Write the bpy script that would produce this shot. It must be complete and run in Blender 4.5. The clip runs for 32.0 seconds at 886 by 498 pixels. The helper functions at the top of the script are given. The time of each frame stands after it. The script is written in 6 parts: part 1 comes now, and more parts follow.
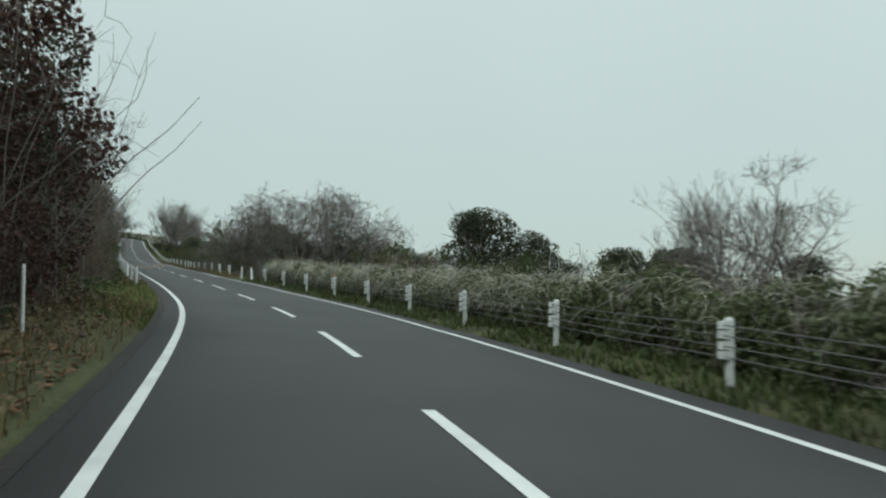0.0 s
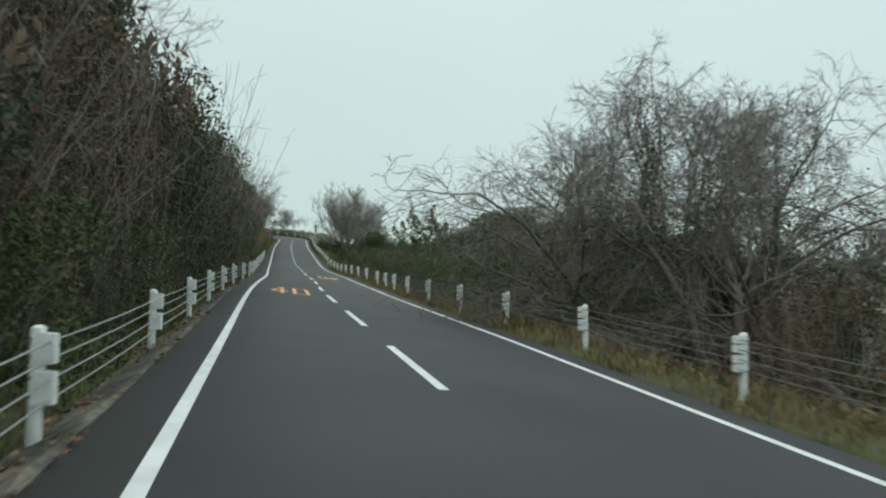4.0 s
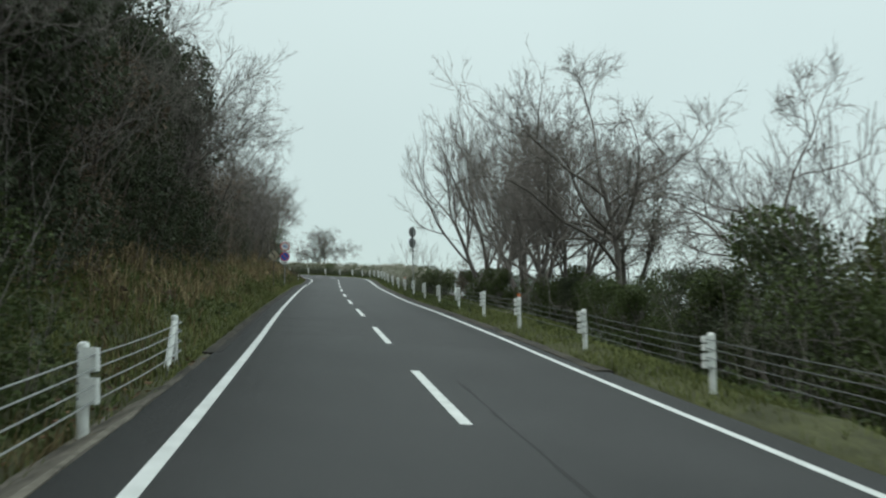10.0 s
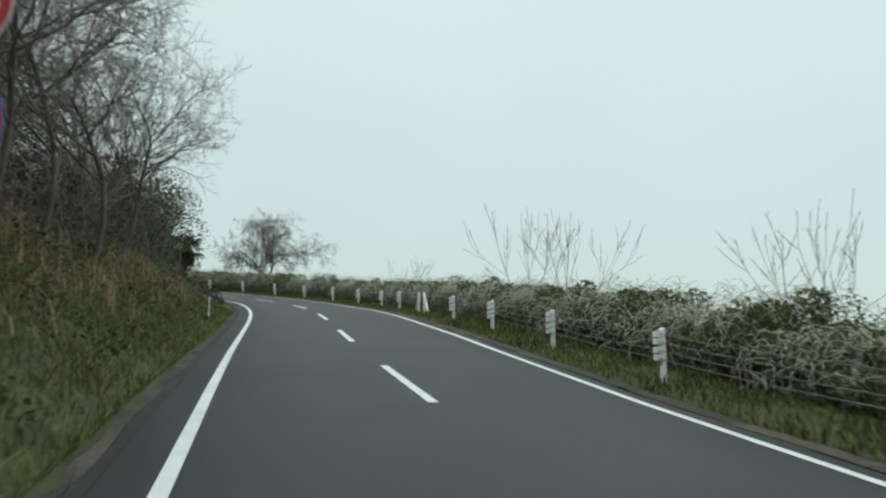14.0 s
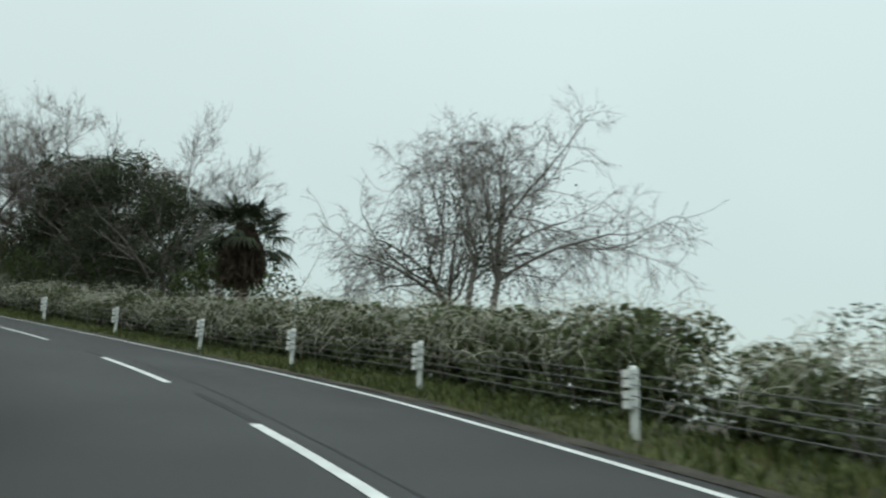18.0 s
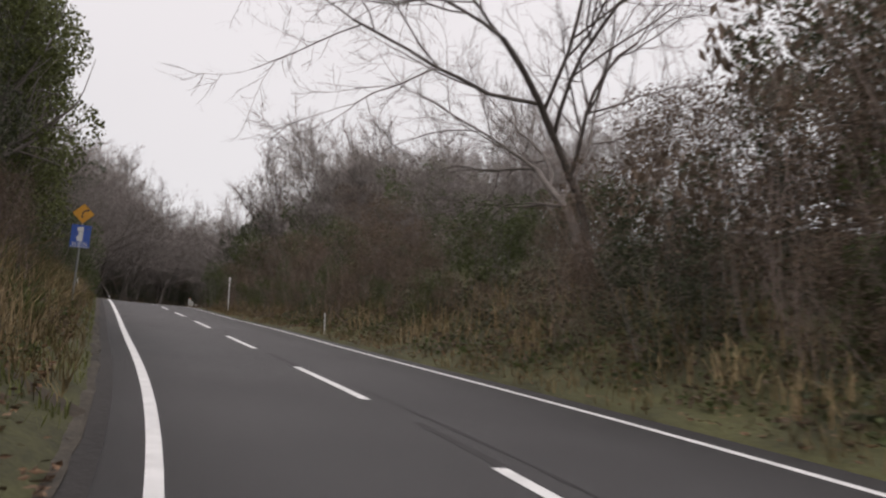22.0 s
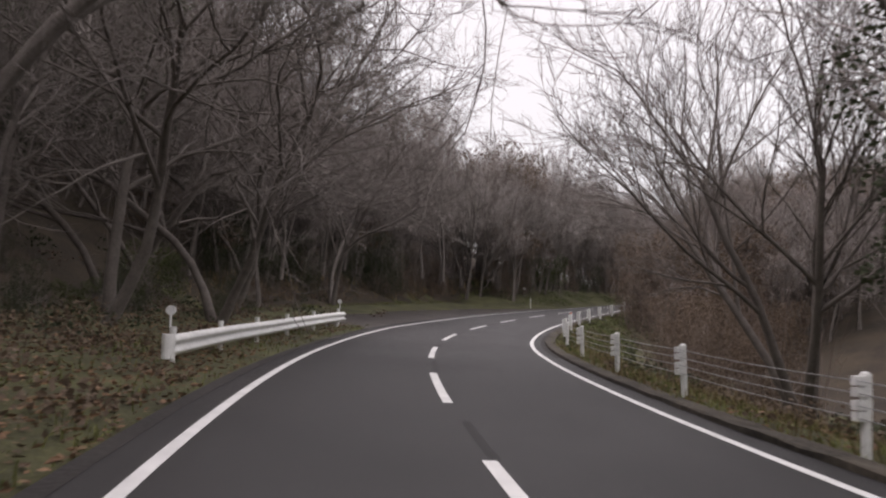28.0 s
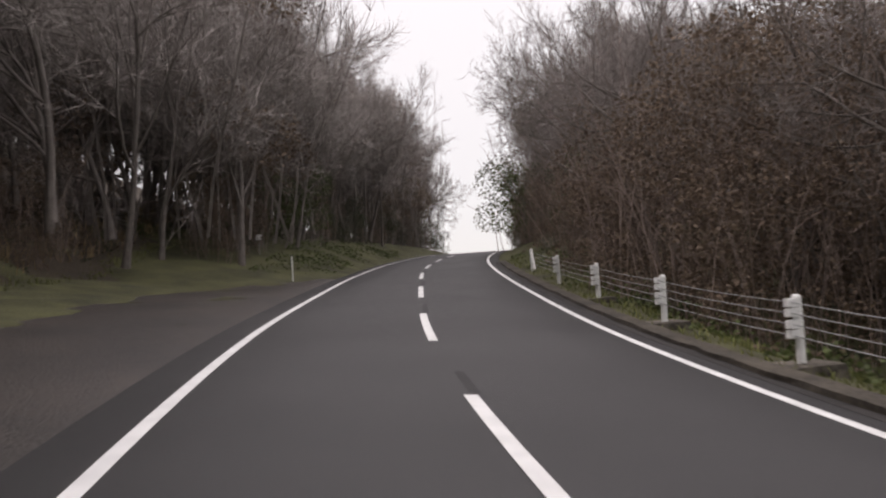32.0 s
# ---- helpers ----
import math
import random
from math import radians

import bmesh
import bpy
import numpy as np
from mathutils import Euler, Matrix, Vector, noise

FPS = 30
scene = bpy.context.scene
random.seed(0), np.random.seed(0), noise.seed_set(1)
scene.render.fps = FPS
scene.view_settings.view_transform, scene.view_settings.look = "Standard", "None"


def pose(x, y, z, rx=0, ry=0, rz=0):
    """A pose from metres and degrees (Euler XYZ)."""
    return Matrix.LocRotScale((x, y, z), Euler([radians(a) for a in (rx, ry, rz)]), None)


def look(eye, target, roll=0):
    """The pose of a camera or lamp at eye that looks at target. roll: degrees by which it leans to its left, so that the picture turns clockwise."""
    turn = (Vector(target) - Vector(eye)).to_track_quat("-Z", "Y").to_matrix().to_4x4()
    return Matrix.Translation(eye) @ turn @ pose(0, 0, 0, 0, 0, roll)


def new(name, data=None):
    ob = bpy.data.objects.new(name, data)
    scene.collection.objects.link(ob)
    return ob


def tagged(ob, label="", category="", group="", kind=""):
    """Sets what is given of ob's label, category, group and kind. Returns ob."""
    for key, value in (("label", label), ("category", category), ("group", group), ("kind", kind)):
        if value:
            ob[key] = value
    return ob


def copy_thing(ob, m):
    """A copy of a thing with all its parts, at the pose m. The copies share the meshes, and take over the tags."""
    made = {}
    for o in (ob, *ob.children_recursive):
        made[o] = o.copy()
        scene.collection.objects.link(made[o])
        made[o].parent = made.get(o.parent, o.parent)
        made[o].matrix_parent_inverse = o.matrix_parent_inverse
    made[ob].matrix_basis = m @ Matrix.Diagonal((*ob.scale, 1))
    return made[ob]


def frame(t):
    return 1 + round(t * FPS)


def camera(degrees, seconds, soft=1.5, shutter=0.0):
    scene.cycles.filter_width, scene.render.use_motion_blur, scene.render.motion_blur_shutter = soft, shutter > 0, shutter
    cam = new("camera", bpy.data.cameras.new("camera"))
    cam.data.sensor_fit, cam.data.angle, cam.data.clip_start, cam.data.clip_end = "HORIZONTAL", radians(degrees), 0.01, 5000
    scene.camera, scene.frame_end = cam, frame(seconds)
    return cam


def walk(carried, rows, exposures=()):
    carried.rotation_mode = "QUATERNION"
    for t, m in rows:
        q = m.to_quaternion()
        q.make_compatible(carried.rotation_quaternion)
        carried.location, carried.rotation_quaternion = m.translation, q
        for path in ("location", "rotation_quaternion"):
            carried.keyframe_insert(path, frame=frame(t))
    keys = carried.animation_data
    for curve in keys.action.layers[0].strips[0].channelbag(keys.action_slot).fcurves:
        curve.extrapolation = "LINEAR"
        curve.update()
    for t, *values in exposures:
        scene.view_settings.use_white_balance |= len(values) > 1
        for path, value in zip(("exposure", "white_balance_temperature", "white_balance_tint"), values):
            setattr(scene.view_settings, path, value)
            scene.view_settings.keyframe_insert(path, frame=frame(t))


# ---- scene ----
# ---------------------------------------------------------------- the road's line
S_FROM, S_TO = -24.0, 495.0
BEND = (0.1515, 0.1493, 0.1447, 0.1331, 0.697, 0.5633, 0.2063, -0.057, 0.0016, 0.0184, -0.142, -0.274, 0.4688, -0.1019, -0.1036, 0.1712,
        -0.1166, -0.0506, 0.0565, -0.1045, 0.0176, -0.137, 0.0422, -0.2544, 0.4855, 1.7156, 1.8358, 1.8576, 2.2374, 1.7936, 1.3936, 0.9684,
        -0.1493, 0.1122, -0.0477, 0.1419, 0.0174, -1.6159, -0.7396, -1.1165, -1.4367, -0.72, -0.9956, 0.0578, -0.6701, -0.55, -0.3, -0.1,
        0.0, 0.0, 0.0, 0.0)
BANK = (-2.26, -2.34, -2.5, -3.79, -5.43, -4.54, -5.62, -5.41, -6.29, -5.74, -6.85, -7.62, -8.26, -5.72, -8.12, -11.13,
        -9.73, -5.94, -3.97, -3.17, -3.58, -2.29, -1.8, 2.63, 2.95, 1.31, 3.2, 2.88, -0.98, -1.26, 0.44, -1.36,
        -3.41, -5.2, -8.7, -7.57, -2.87, -2.54, -4.05, -4.61, -7.27, -6.73, -6.01, -3.93, -0.26, 0.05, -0.02, -0.01,
        -0.01, -0.01, -0.01, -0.01)
GRADE = (7.3797, 5.8414, 4.2965, 4.0328, 5.5105, 4.978, 5.3841, 4.6805, 4.6494, 6.0082, 5.513, 8.5395, 9.868, 8.9476, 9.6702, 9.7649,
        10.1706, 9.6349, 10.6643, 12.2139, 12.5543, 12.4444, 12.7083, 12.1479, 10.2382, 6.5417, 5.8824, 6.8793, 7.274, 7.6, 7.2, 6.4,
        4.2, 0.0, -3.5, -4.0)
HALF_L, HALF_R = 2.5, 2.71   # centre line to the edge lines
EDGE_L, EDGE_R = 3.05, 3.25  # asphalt edges
RAIL_R, RAIL_L = -3.83, 3.39  # lines of the cable barriers
SG = np.arange(S_FROM, S_TO, 1.0)
_k = np.interp(SG, S_FROM + 10.0 * np.arange(len(BEND)), BEND) * 0.01
HEAD = np.cumsum(_k)
SLOPE = np.interp(SG, S_FROM + 15.0 * np.arange(len(GRADE)), GRADE) * 0.01
RX, RY, RZ = np.cumsum(-np.sin(HEAD)), np.cumsum(np.cos(HEAD)), np.cumsum(SLOPE)
BANKS = np.interp(SG, S_FROM + 10.0 * np.arange(len(BANK)), BANK) * 0.01
HEAD = HEAD - np.interp(0, SG, HEAD)
_c, _s = math.cos(-np.interp(0, SG, np.cumsum(_k))), math.sin(-np.interp(0, SG, np.cumsum(_k)))
RX, RY = np.cumsum(-np.sin(HEAD)), np.cumsum(np.cos(HEAD))
RX, RY, RZ = RX - np.interp(0, SG, RX), RY - np.interp(0, SG, RY), RZ - np.interp(0, SG, RZ)


def heading(s):
    return float(np.interp(s, SG, HEAD))


def road_at(s, o, z=0.0):
    """Points at s along the road and o to the left of its centre line, z over the (banked) road plane."""
    s, o = np.broadcast_arrays(np.asarray(s, float), np.asarray(o, float))
    t, b = np.interp(s, SG, HEAD), np.interp(s, SG, BANKS)
    b = b * np.clip(6.0 / np.maximum(np.abs(o), 1e-6), 0, 1)
    return np.stack([np.interp(s, SG, RX) - o * np.cos(t), np.interp(s, SG, RY) - o * np.sin(t), np.interp(s, SG, RZ) + z - b * o], -1)


# ---------------------------------------------------------------- camera
cam = camera(57.0, 32.0, soft=2.2, shutter=0.2)
PATH = [
    (0, -1.657, -1.226, 1.313, -13.87, 3.15, -0.28),
    (0.5, -1.799, 4.949, 1.612, -12.40, 2.77, -0.52),
    (1, -1.974, 11.200, 1.896, -9.38, 2.38, -0.61),
    (1.5, -2.310, 17.489, 2.177, -8.02, 2.81, -1.41),
    (2, -2.951, 23.672, 2.433, -6.30, 3.11, -0.05),
    (2.5, -3.690, 29.941, 2.740, -4.09, 3.26, -0.02),
    (3, -4.617, 36.396, 3.103, -3.07, 3.49, 0.66),
    (3.5, -5.694, 43.105, 3.460, -3.63, 3.49, 0.30),
    (4, -6.714, 50.236, 3.821, -2.98, 3.44, 1.32),
    (4.5, -7.597, 57.398, 4.187, -2.18, 3.02, 1.43),
    (5, -8.747, 64.986, 4.583, -0.92, 3.27, 0.78),
    (5.5, -9.937, 72.879, 5.006, 0.04, 3.17, 0.14),
    (6, -11.056, 80.812, 5.399, 0.45, 3.10, -0.52),
    (6.5, -11.976, 88.331, 5.758, 0.94, 3.25, -1.31),
    (7, -13.102, 95.720, 6.121, 1.37, 4.68, -0.48),
    (7.5, -14.209, 102.894, 6.477, 1.01, 5.67, -0.65),
    (8, -15.237, 109.892, 6.908, 1.22, 5.54, -1.14),
    (8.5, -16.306, 116.590, 7.328, 0.92, 4.87, -1.09),
    (9, -17.376, 123.329, 7.743, 0.19, 4.93, -2.03),
    (9.5, -18.241, 130.278, 8.143, 0.10, 5.47, -2.29),
    (10, -19.298, 137.019, 8.633, -0.69, 6.53, -0.58),
    (10.5, -20.244, 143.421, 9.154, 0.59, 8.22, 0.74),
    (11, -21.159, 149.706, 9.719, 0.73, 9.58, 0.53),
    (11.5, -22.137, 155.689, 10.295, 1.51, 10.52, -0.38),
    (12, -23.101, 161.568, 10.859, 0.79, 10.68, 1.38),
    (12.5, -23.982, 167.445, 11.402, 0.09, 7.12, 0.94),
    (13, -24.956, 173.266, 11.941, 0.20, 5.54, 2.66),
    (13.5, -25.780, 178.976, 12.465, -0.93, 6.64, 1.68),
    (14, -26.557, 184.473, 12.979, -5.06, 7.84, 0.66),
    (14.5, -27.473, 190.028, 13.521, -9.49, 7.58, 3.11),
    (15, -28.157, 196.030, 14.083, -9.48, 7.79, 2.31),
    (15.5, -28.886, 202.598, 14.669, -10.00, 8.03, 1.51),
    (16, -29.564, 209.265, 15.323, -10.25, 8.32, 0.71),
    (16.5, -30.286, 215.583, 15.977, -8.58, 8.57, 0.13),
    (17, -31.322, 221.455, 16.603, -4.40, 9.31, 0.24),
    (17.5, -32.787, 226.480, 17.124, -2.45, 9.22, -0.40),
    (18, -34.613, 231.079, 17.602, 3.67, 10.53, 2.46),
    (18.5, -36.890, 235.714, 18.140, 11.17, 10.06, 2.24),
    (19, -39.542, 239.958, 18.685, 17.36, 10.19, 1.91),
    (19.5, -42.602, 244.039, 19.282, 24.96, 8.29, 1.20),
    (20, -46.234, 247.754, 19.948, 32.32, 7.50, 0.59),
    (20.5, -50.160, 250.822, 20.572, 38.92, 8.67, 0.34),
    (21, -54.545, 253.457, 21.248, 43.15, 9.65, 0.15),
    (21.5, -59.082, 255.921, 21.893, 47.87, 10.01, 0.34),
    (22, -63.670, 257.906, 22.528, 52.83, 10.20, 0.95),
    (22.5, -68.413, 259.574, 23.199, 57.79, 9.68, 0.31),
    (23, -73.249, 260.987, 23.868, 62.66, 9.86, -0.02),
    (23.5, -78.097, 262.250, 24.525, 67.67, 9.58, -1.21),
    (24, -83.110, 263.490, 25.197, 67.51, 8.16, -2.08),
    (24.5, -88.605, 265.037, 25.935, 66.91, 6.74, -1.62),
    (25, -94.642, 266.629, 26.762, 66.19, 7.00, -0.86),
    (25.5, -101.382, 268.380, 27.673, 65.17, 7.16, -0.09),
    (26, -108.231, 270.158, 28.507, 64.30, 7.19, 0.67),
    (26.5, -114.618, 271.778, 29.207, 63.73, 7.01, 1.43),
    (27, -120.581, 273.356, 29.796, 63.27, 6.45, 0.21),
    (27.5, -125.636, 274.896, 30.278, 62.01, 6.77, 1.03),
    (28, -130.049, 276.501, 30.646, 60.72, 6.92, 0.81),
    (28.5, -134.344, 278.188, 30.974, 58.60, 4.81, 0.72),
    (29, -138.561, 280.062, 31.275, 55.88, 2.80, 1.11),
    (29.5, -142.812, 282.182, 31.570, 53.24, 3.13, -1.92),
    (30, -147.000, 284.531, 31.855, 49.68, 3.53, -2.77),
    (30.5, -151.128, 287.108, 32.150, 47.12, 2.65, -0.56),
    (31, -155.143, 289.921, 32.466, 44.16, 1.93, -2.70),
    (31.5, -159.085, 292.873, 32.800, 40.71, 2.82, -3.19),
    (32, -162.615, 295.911, 33.120, 37.51, 3.16, -3.49),
]
walk(cam, [(t, look((x, y, z), (x - math.sin(radians(a)) * math.cos(radians(p)), y + math.cos(radians(a)) * math.cos(radians(p)), z + math.sin(radians(p))), r))
           for t, x, y, z, a, p, r in PATH],
     exposures=[(0, -0.2, 6380, 6), (0.8, 0.0, 6380, 6), (17.5, 0.0, 6380, 6), (19.2, 0.05, 6380, 6), (20.0, 0.1, 6650, 16), (20.8, 0.12, 7080, 30), (23.0, 0.15, 7120, 33), (24.2, 0.28, 7150, 34), (25.5, 0.36, 7150, 37), (27.0, 0.42, 7120, 40), (28.5, 0.4, 7080, 35), (32, 0.4, 7150, 35)])

# ---------------------------------------------------------------- sky and light: a misty overcast day
world = bpy.data.worlds.new("world")
scene.world = world
world.use_nodes = True
wn, wl = world.node_tree.nodes, world.node_tree.links
wn.clear()
w_out = wn.new("ShaderNodeOutputWorld")
w_sky = wn.new("ShaderNodeTexSky")
w_sky.sky_type, w_sky.sun_disc = "NISHITA", False
w_sky.sun_elevation, w_sky.sun_rotation = radians(48), radians(70)
w_bg1, w_bg2, w_add = wn.new("ShaderNodeBackground"), wn.new("ShaderNodeBackground"), wn.new("ShaderNodeAddShader")
w_bg1.inputs["Strength"].default_value = 0.012
w_tc, w_sep, w_ramp = wn.new("ShaderNodeTexCoord"), wn.new("ShaderNodeSeparateXYZ"), wn.new("ShaderNodeValToRGB")
wl.new(w_tc.outputs["Generated"], w_sep.inputs[0])
wl.new(w_sep.outputs["Z"], w_ramp.inputs["Fac"])
w_ramp.color_ramp.elements[0].position, w_ramp.color_ramp.elements[0].color = 0.0, (0.58, 0.69, 0.66, 1)
w_ramp.color_ramp.elements[1].position, w_ramp.color_ramp.elements[1].color = 0.45, (0.72, 0.83, 0.81, 1)
for w_at, w_col in ((0.62, (1.0, 1.12, 1.09, 1)), (1.0, (1.6, 1.76, 1.71, 1))):
    w_ramp.color_ramp.elements.new(w_at).color = w_col
w_noise, w_mix = wn.new("ShaderNodeTexNoise"), wn.new("ShaderNodeMix")
w_noise.inputs["Scale"].default_value, w_noise.inputs["Detail"].default_value = 1.6, 3.0
w_mix.data_type, w_mix.blend_type = "RGBA", "MULTIPLY"
w_mix.inputs["Factor"].default_value = 0.16
wl.new(w_tc.outputs["Generated"], w_noise.inputs["Vector"])
wl.new(w_ramp.outputs["Color"], w_mix.inputs["A"])
wl.new(w_noise.outputs["Fac"], w_mix.inputs["B"])
wl.new(w_sky.outputs["Color"], w_bg1.inputs["Color"])
wl.new(w_mix.outputs["Result"], w_bg2.inputs["Color"])
w_bg2.inputs["Strength"].default_value = 1.0
wl.new(w_bg1.outputs[0], w_add.inputs[0])
wl.new(w_bg2.outputs[0], w_add.inputs[1])
wl.new(w_add.outputs[0], w_out.inputs["Surface"])
sun_data = bpy.data.lights.new("sun", "SUN")
sun_data.energy, sun_data.angle, sun_data.color = 0.5, radians(25), (1.0, 0.97, 0.93)
sun = new("sun", sun_data)
sun.rotation_euler = (radians(42), 0, radians(-70))

# ---------------------------------------------------------------- materials


def material(name, dark, light, scale=3.0, rough=0.7, fine=40.0, bump=0.2, metal=0.0, spread=0.0, translucent=0.0, bump_scale=None, mid=0.5, width=0.25):
    """A base colour between two tones by noise at two scales, with relief; spread: how far each leaf or piece strays in lightness."""
    m = bpy.data.materials.new(name)
    m.use_nodes = True
    n, l = m.node_tree.nodes, m.node_tree.links
    b = n["Principled BSDF"]
    tc = n.new("ShaderNodeTexCoord")
    a, c, ramp = n.new("ShaderNodeTexNoise"), n.new("ShaderNodeTexNoise"), n.new("ShaderNodeValToRGB")
    a.inputs["Scale"].default_value, a.inputs["Detail"].default_value = scale, 5.0
    c.inputs["Scale"].default_value, c.inputs["Detail"].default_value = fine, 3.0
    l.new(tc.outputs["Object"], a.inputs["Vector"])
    l.new(tc.outputs["Object"], c.inputs["Vector"])
    mix = n.new("ShaderNodeMix")
    mix.inputs["Factor"].default_value = 0.4
    l.new(a.outputs["Fac"], mix.inputs["A"])
    l.new(c.outputs["Fac"], mix.inputs["B"])
    ramp.color_ramp.elements[0].position, ramp.color_ramp.elements[1].position = mid - width, mid + width
    ramp.color_ramp.elements[0].color, ramp.color_ramp.elements[1].color = (*dark, 1), (*light, 1)
    l.new(mix.outputs["Result"], ramp.inputs["Fac"])
    col = ramp.outputs["Color"]
    if spread:
        g, hsv, mr = n.new("ShaderNodeNewGeometry"), n.new("ShaderNodeHueSaturation"), n.new("ShaderNodeMapRange")
        mr.inputs["To Min"].default_value, mr.inputs["To Max"].default_value = 1 - spread, 1 + spread
        l.new(g.outputs["Random Per Island"], mr.inputs["Value"])
        l.new(mr.outputs["Result"], hsv.inputs["Value"])
        l.new(col, hsv.inputs["Color"])
        col = hsv.outputs["Color"]
    l.new(col, b.inputs["Base Color"])
    b.inputs["Roughness"].default_value, b.inputs["Metallic"].default_value = rough, metal
    if translucent:
        b.inputs["Specular IOR Level"].default_value = 0.22
    if bump:
        bp = n.new("ShaderNodeBump")
        bp.inputs["Strength"].default_value = bump
        bp.inputs["Distance"].default_value = 0.02
        if bump_scale:
            e = n.new("ShaderNodeTexNoise")
            e.inputs["Scale"].default_value = bump_scale
            l.new(tc.outputs["Object"], e.inputs["Vector"])
            l.new(e.outputs["Fac"], bp.inputs["Height"])
        else:
            l.new(c.outputs["Fac"], bp.inputs["Height"])
        l.new(bp.outputs["Normal"], b.inputs["Normal"])
    if translucent:
        tr, ms, out = n.new("ShaderNodeBsdfTranslucent"), n.new("ShaderNodeMixShader"), n["Material Output"]
        l.new(col, tr.inputs["Color"])
        ms.inputs["Fac"].default_value = translucent
        l.new(b.outputs[0], ms.inputs[1])
        l.new(tr.outputs[0], ms.inputs[2])
        l.new(ms.outputs[0], out.inputs["Surface"])
    return m


ASPHALT = material("asphalt", (0.0165, 0.0172, 0.0185), (0.042, 0.0428, 0.0445), scale=0.35, fine=60, rough=0.66, bump=0.5, bump_scale=220, width=0.17)
ASPHALT_OLD = material("old_wet_asphalt", (0.01, 0.008, 0.006), (0.042, 0.034, 0.028), scale=0.45, fine=7, rough=0.5, bump=0.9, bump_scale=30, width=0.12)
SEALER = material("worn_road_trace", (0.01, 0.01, 0.0105), (0.027, 0.027, 0.028), scale=2.5, rough=0.8)
DIRT = material("damp_dirt", (0.006, 0.0055, 0.005), (0.024, 0.022, 0.02), scale=0.8, fine=14, rough=0.85, bump=0.6, width=0.14)
PAINT = material("road_paint_white", (0.5, 0.52, 0.51), (0.76, 0.78, 0.77), scale=3, fine=160, rough=0.55, bump=0.3, mid=0.42, width=0.18)
PAINT_ORANGE = material("road_paint_orange", (0.55, 0.22, 0.07), (0.85, 0.42, 0.16), scale=4, fine=120, rough=0.6, mid=0.42, width=0.2)
CONCRETE = material("weathered_concrete", (0.03, 0.026, 0.019), (0.2, 0.182, 0.15), scale=0.9, fine=12, rough=0.95, bump=0.7, width=0.12, mid=0.52)
CONCRETE_DARK = material("mossy_concrete", (0.012, 0.011, 0.008), (0.085, 0.074, 0.056), scale=1.1, fine=16, rough=0.95, bump=0.8, width=0.14)
STEEL_WHITE = material("white_coated_steel", (0.5, 0.52, 0.5), (0.8, 0.82, 0.8), scale=5, fine=35, rough=0.45, bump=0.06, mid=0.36, width=0.2)
STEEL_GREY = material("galvanised_steel", (0.2, 0.21, 0.21), (0.38, 0.39, 0.39), scale=6, fine=50, rough=0.45, metal=0.7, bump=0.05)
STEEL_BROWN = material("brown_coated_steel", (0.035, 0.026, 0.02), (0.07, 0.055, 0.045), scale=6, fine=40, rough=0.5)
CABLE = material("cable_wire", (0.22, 0.23, 0.23), (0.42, 0.43, 0.43), scale=8, fine=90, rough=0.45, metal=0.5)
CABLE_DULL = material("dull_cable_wire", (0.09, 0.092, 0.092), (0.2, 0.205, 0.205), scale=8, fine=90, rough=0.6, metal=0.3)
REFLECTOR = material("orange_reflector", (0.6, 0.1, 0.02), (0.8, 0.2, 0.05), scale=12, rough=0.3)
SIGN_WHITE = material("sign_white", (0.68, 0.7, 0.7), (0.82, 0.84, 0.84), scale=3, rough=0.4, bump=0)
SIGN_RED = material("sign_red", (0.45, 0.03, 0.04), (0.6, 0.05, 0.06), scale=3, rough=0.4, bump=0)
SIGN_BLUE = material("sign_blue", (0.02, 0.08, 0.38), (0.03, 0.12, 0.5), scale=3, rough=0.4, bump=0)
SIGN_YELLOW = material("sign_yellow", (0.62, 0.27, 0.02), (0.78, 0.38, 0.03), scale=3, rough=0.45, bump=0)
SIGN_YELLOW_OLD = material("faded_sign_yellow", (0.15, 0.11, 0.055), (0.42, 0.38, 0.29), scale=4.5, fine=30, rough=0.4, bump=0)
SIGN_BLACK = material("sign_black", (0.015, 0.015, 0.015), (0.025, 0.025, 0.025), scale=3, rough=0.4, bump=0)
EARTH = material("earth_and_leaf_mould", (0.016, 0.012, 0.008), (0.062, 0.047, 0.028), scale=0.6, fine=9, rough=0.97, bump=1.0, width=0.16)
VERGE = material("grassy_verge", (0.022, 0.023, 0.009), (0.088, 0.092, 0.034), scale=0.8, fine=16, rough=0.97, bump=1.0, width=0.15)
BARK = material("bark", (0.085, 0.074, 0.067), (0.21, 0.187, 0.168), scale=5, fine=28, rough=0.92, bump=0.7)
TWIG = material("twig", (0.11, 0.097, 0.088), (0.26, 0.232, 0.212), scale=2.5, fine=12, rough=0.9, bump=0.3)
# lightened copy of twig: the mist over the far woods is in its colour
TWIG_PALE = material("weathered_twig", (0.2, 0.18, 0.168), (0.45, 0.41, 0.388), scale=1.2, fine=8, rough=0.9, bump=0, spread=0.35)
TWIG_RED = material("reddish_twig", (0.14, 0.108, 0.094), (0.3, 0.24, 0.21), scale=2, fine=12, rough=0.9, bump=0.3, spread=0.3)
LEAF_DARK = material("evergreen_leaf", (0.032, 0.042, 0.025), (0.088, 0.102, 0.058), scale=0.8, fine=6, rough=0.62, bump=0, spread=0.32, translucent=0.2)
LEAF_GREEN = material("green_leaf", (0.042, 0.058, 0.021), (0.105, 0.135, 0.05), scale=0.7, fine=5, rough=0.55, bump=0, spread=0.4, translucent=0.25)
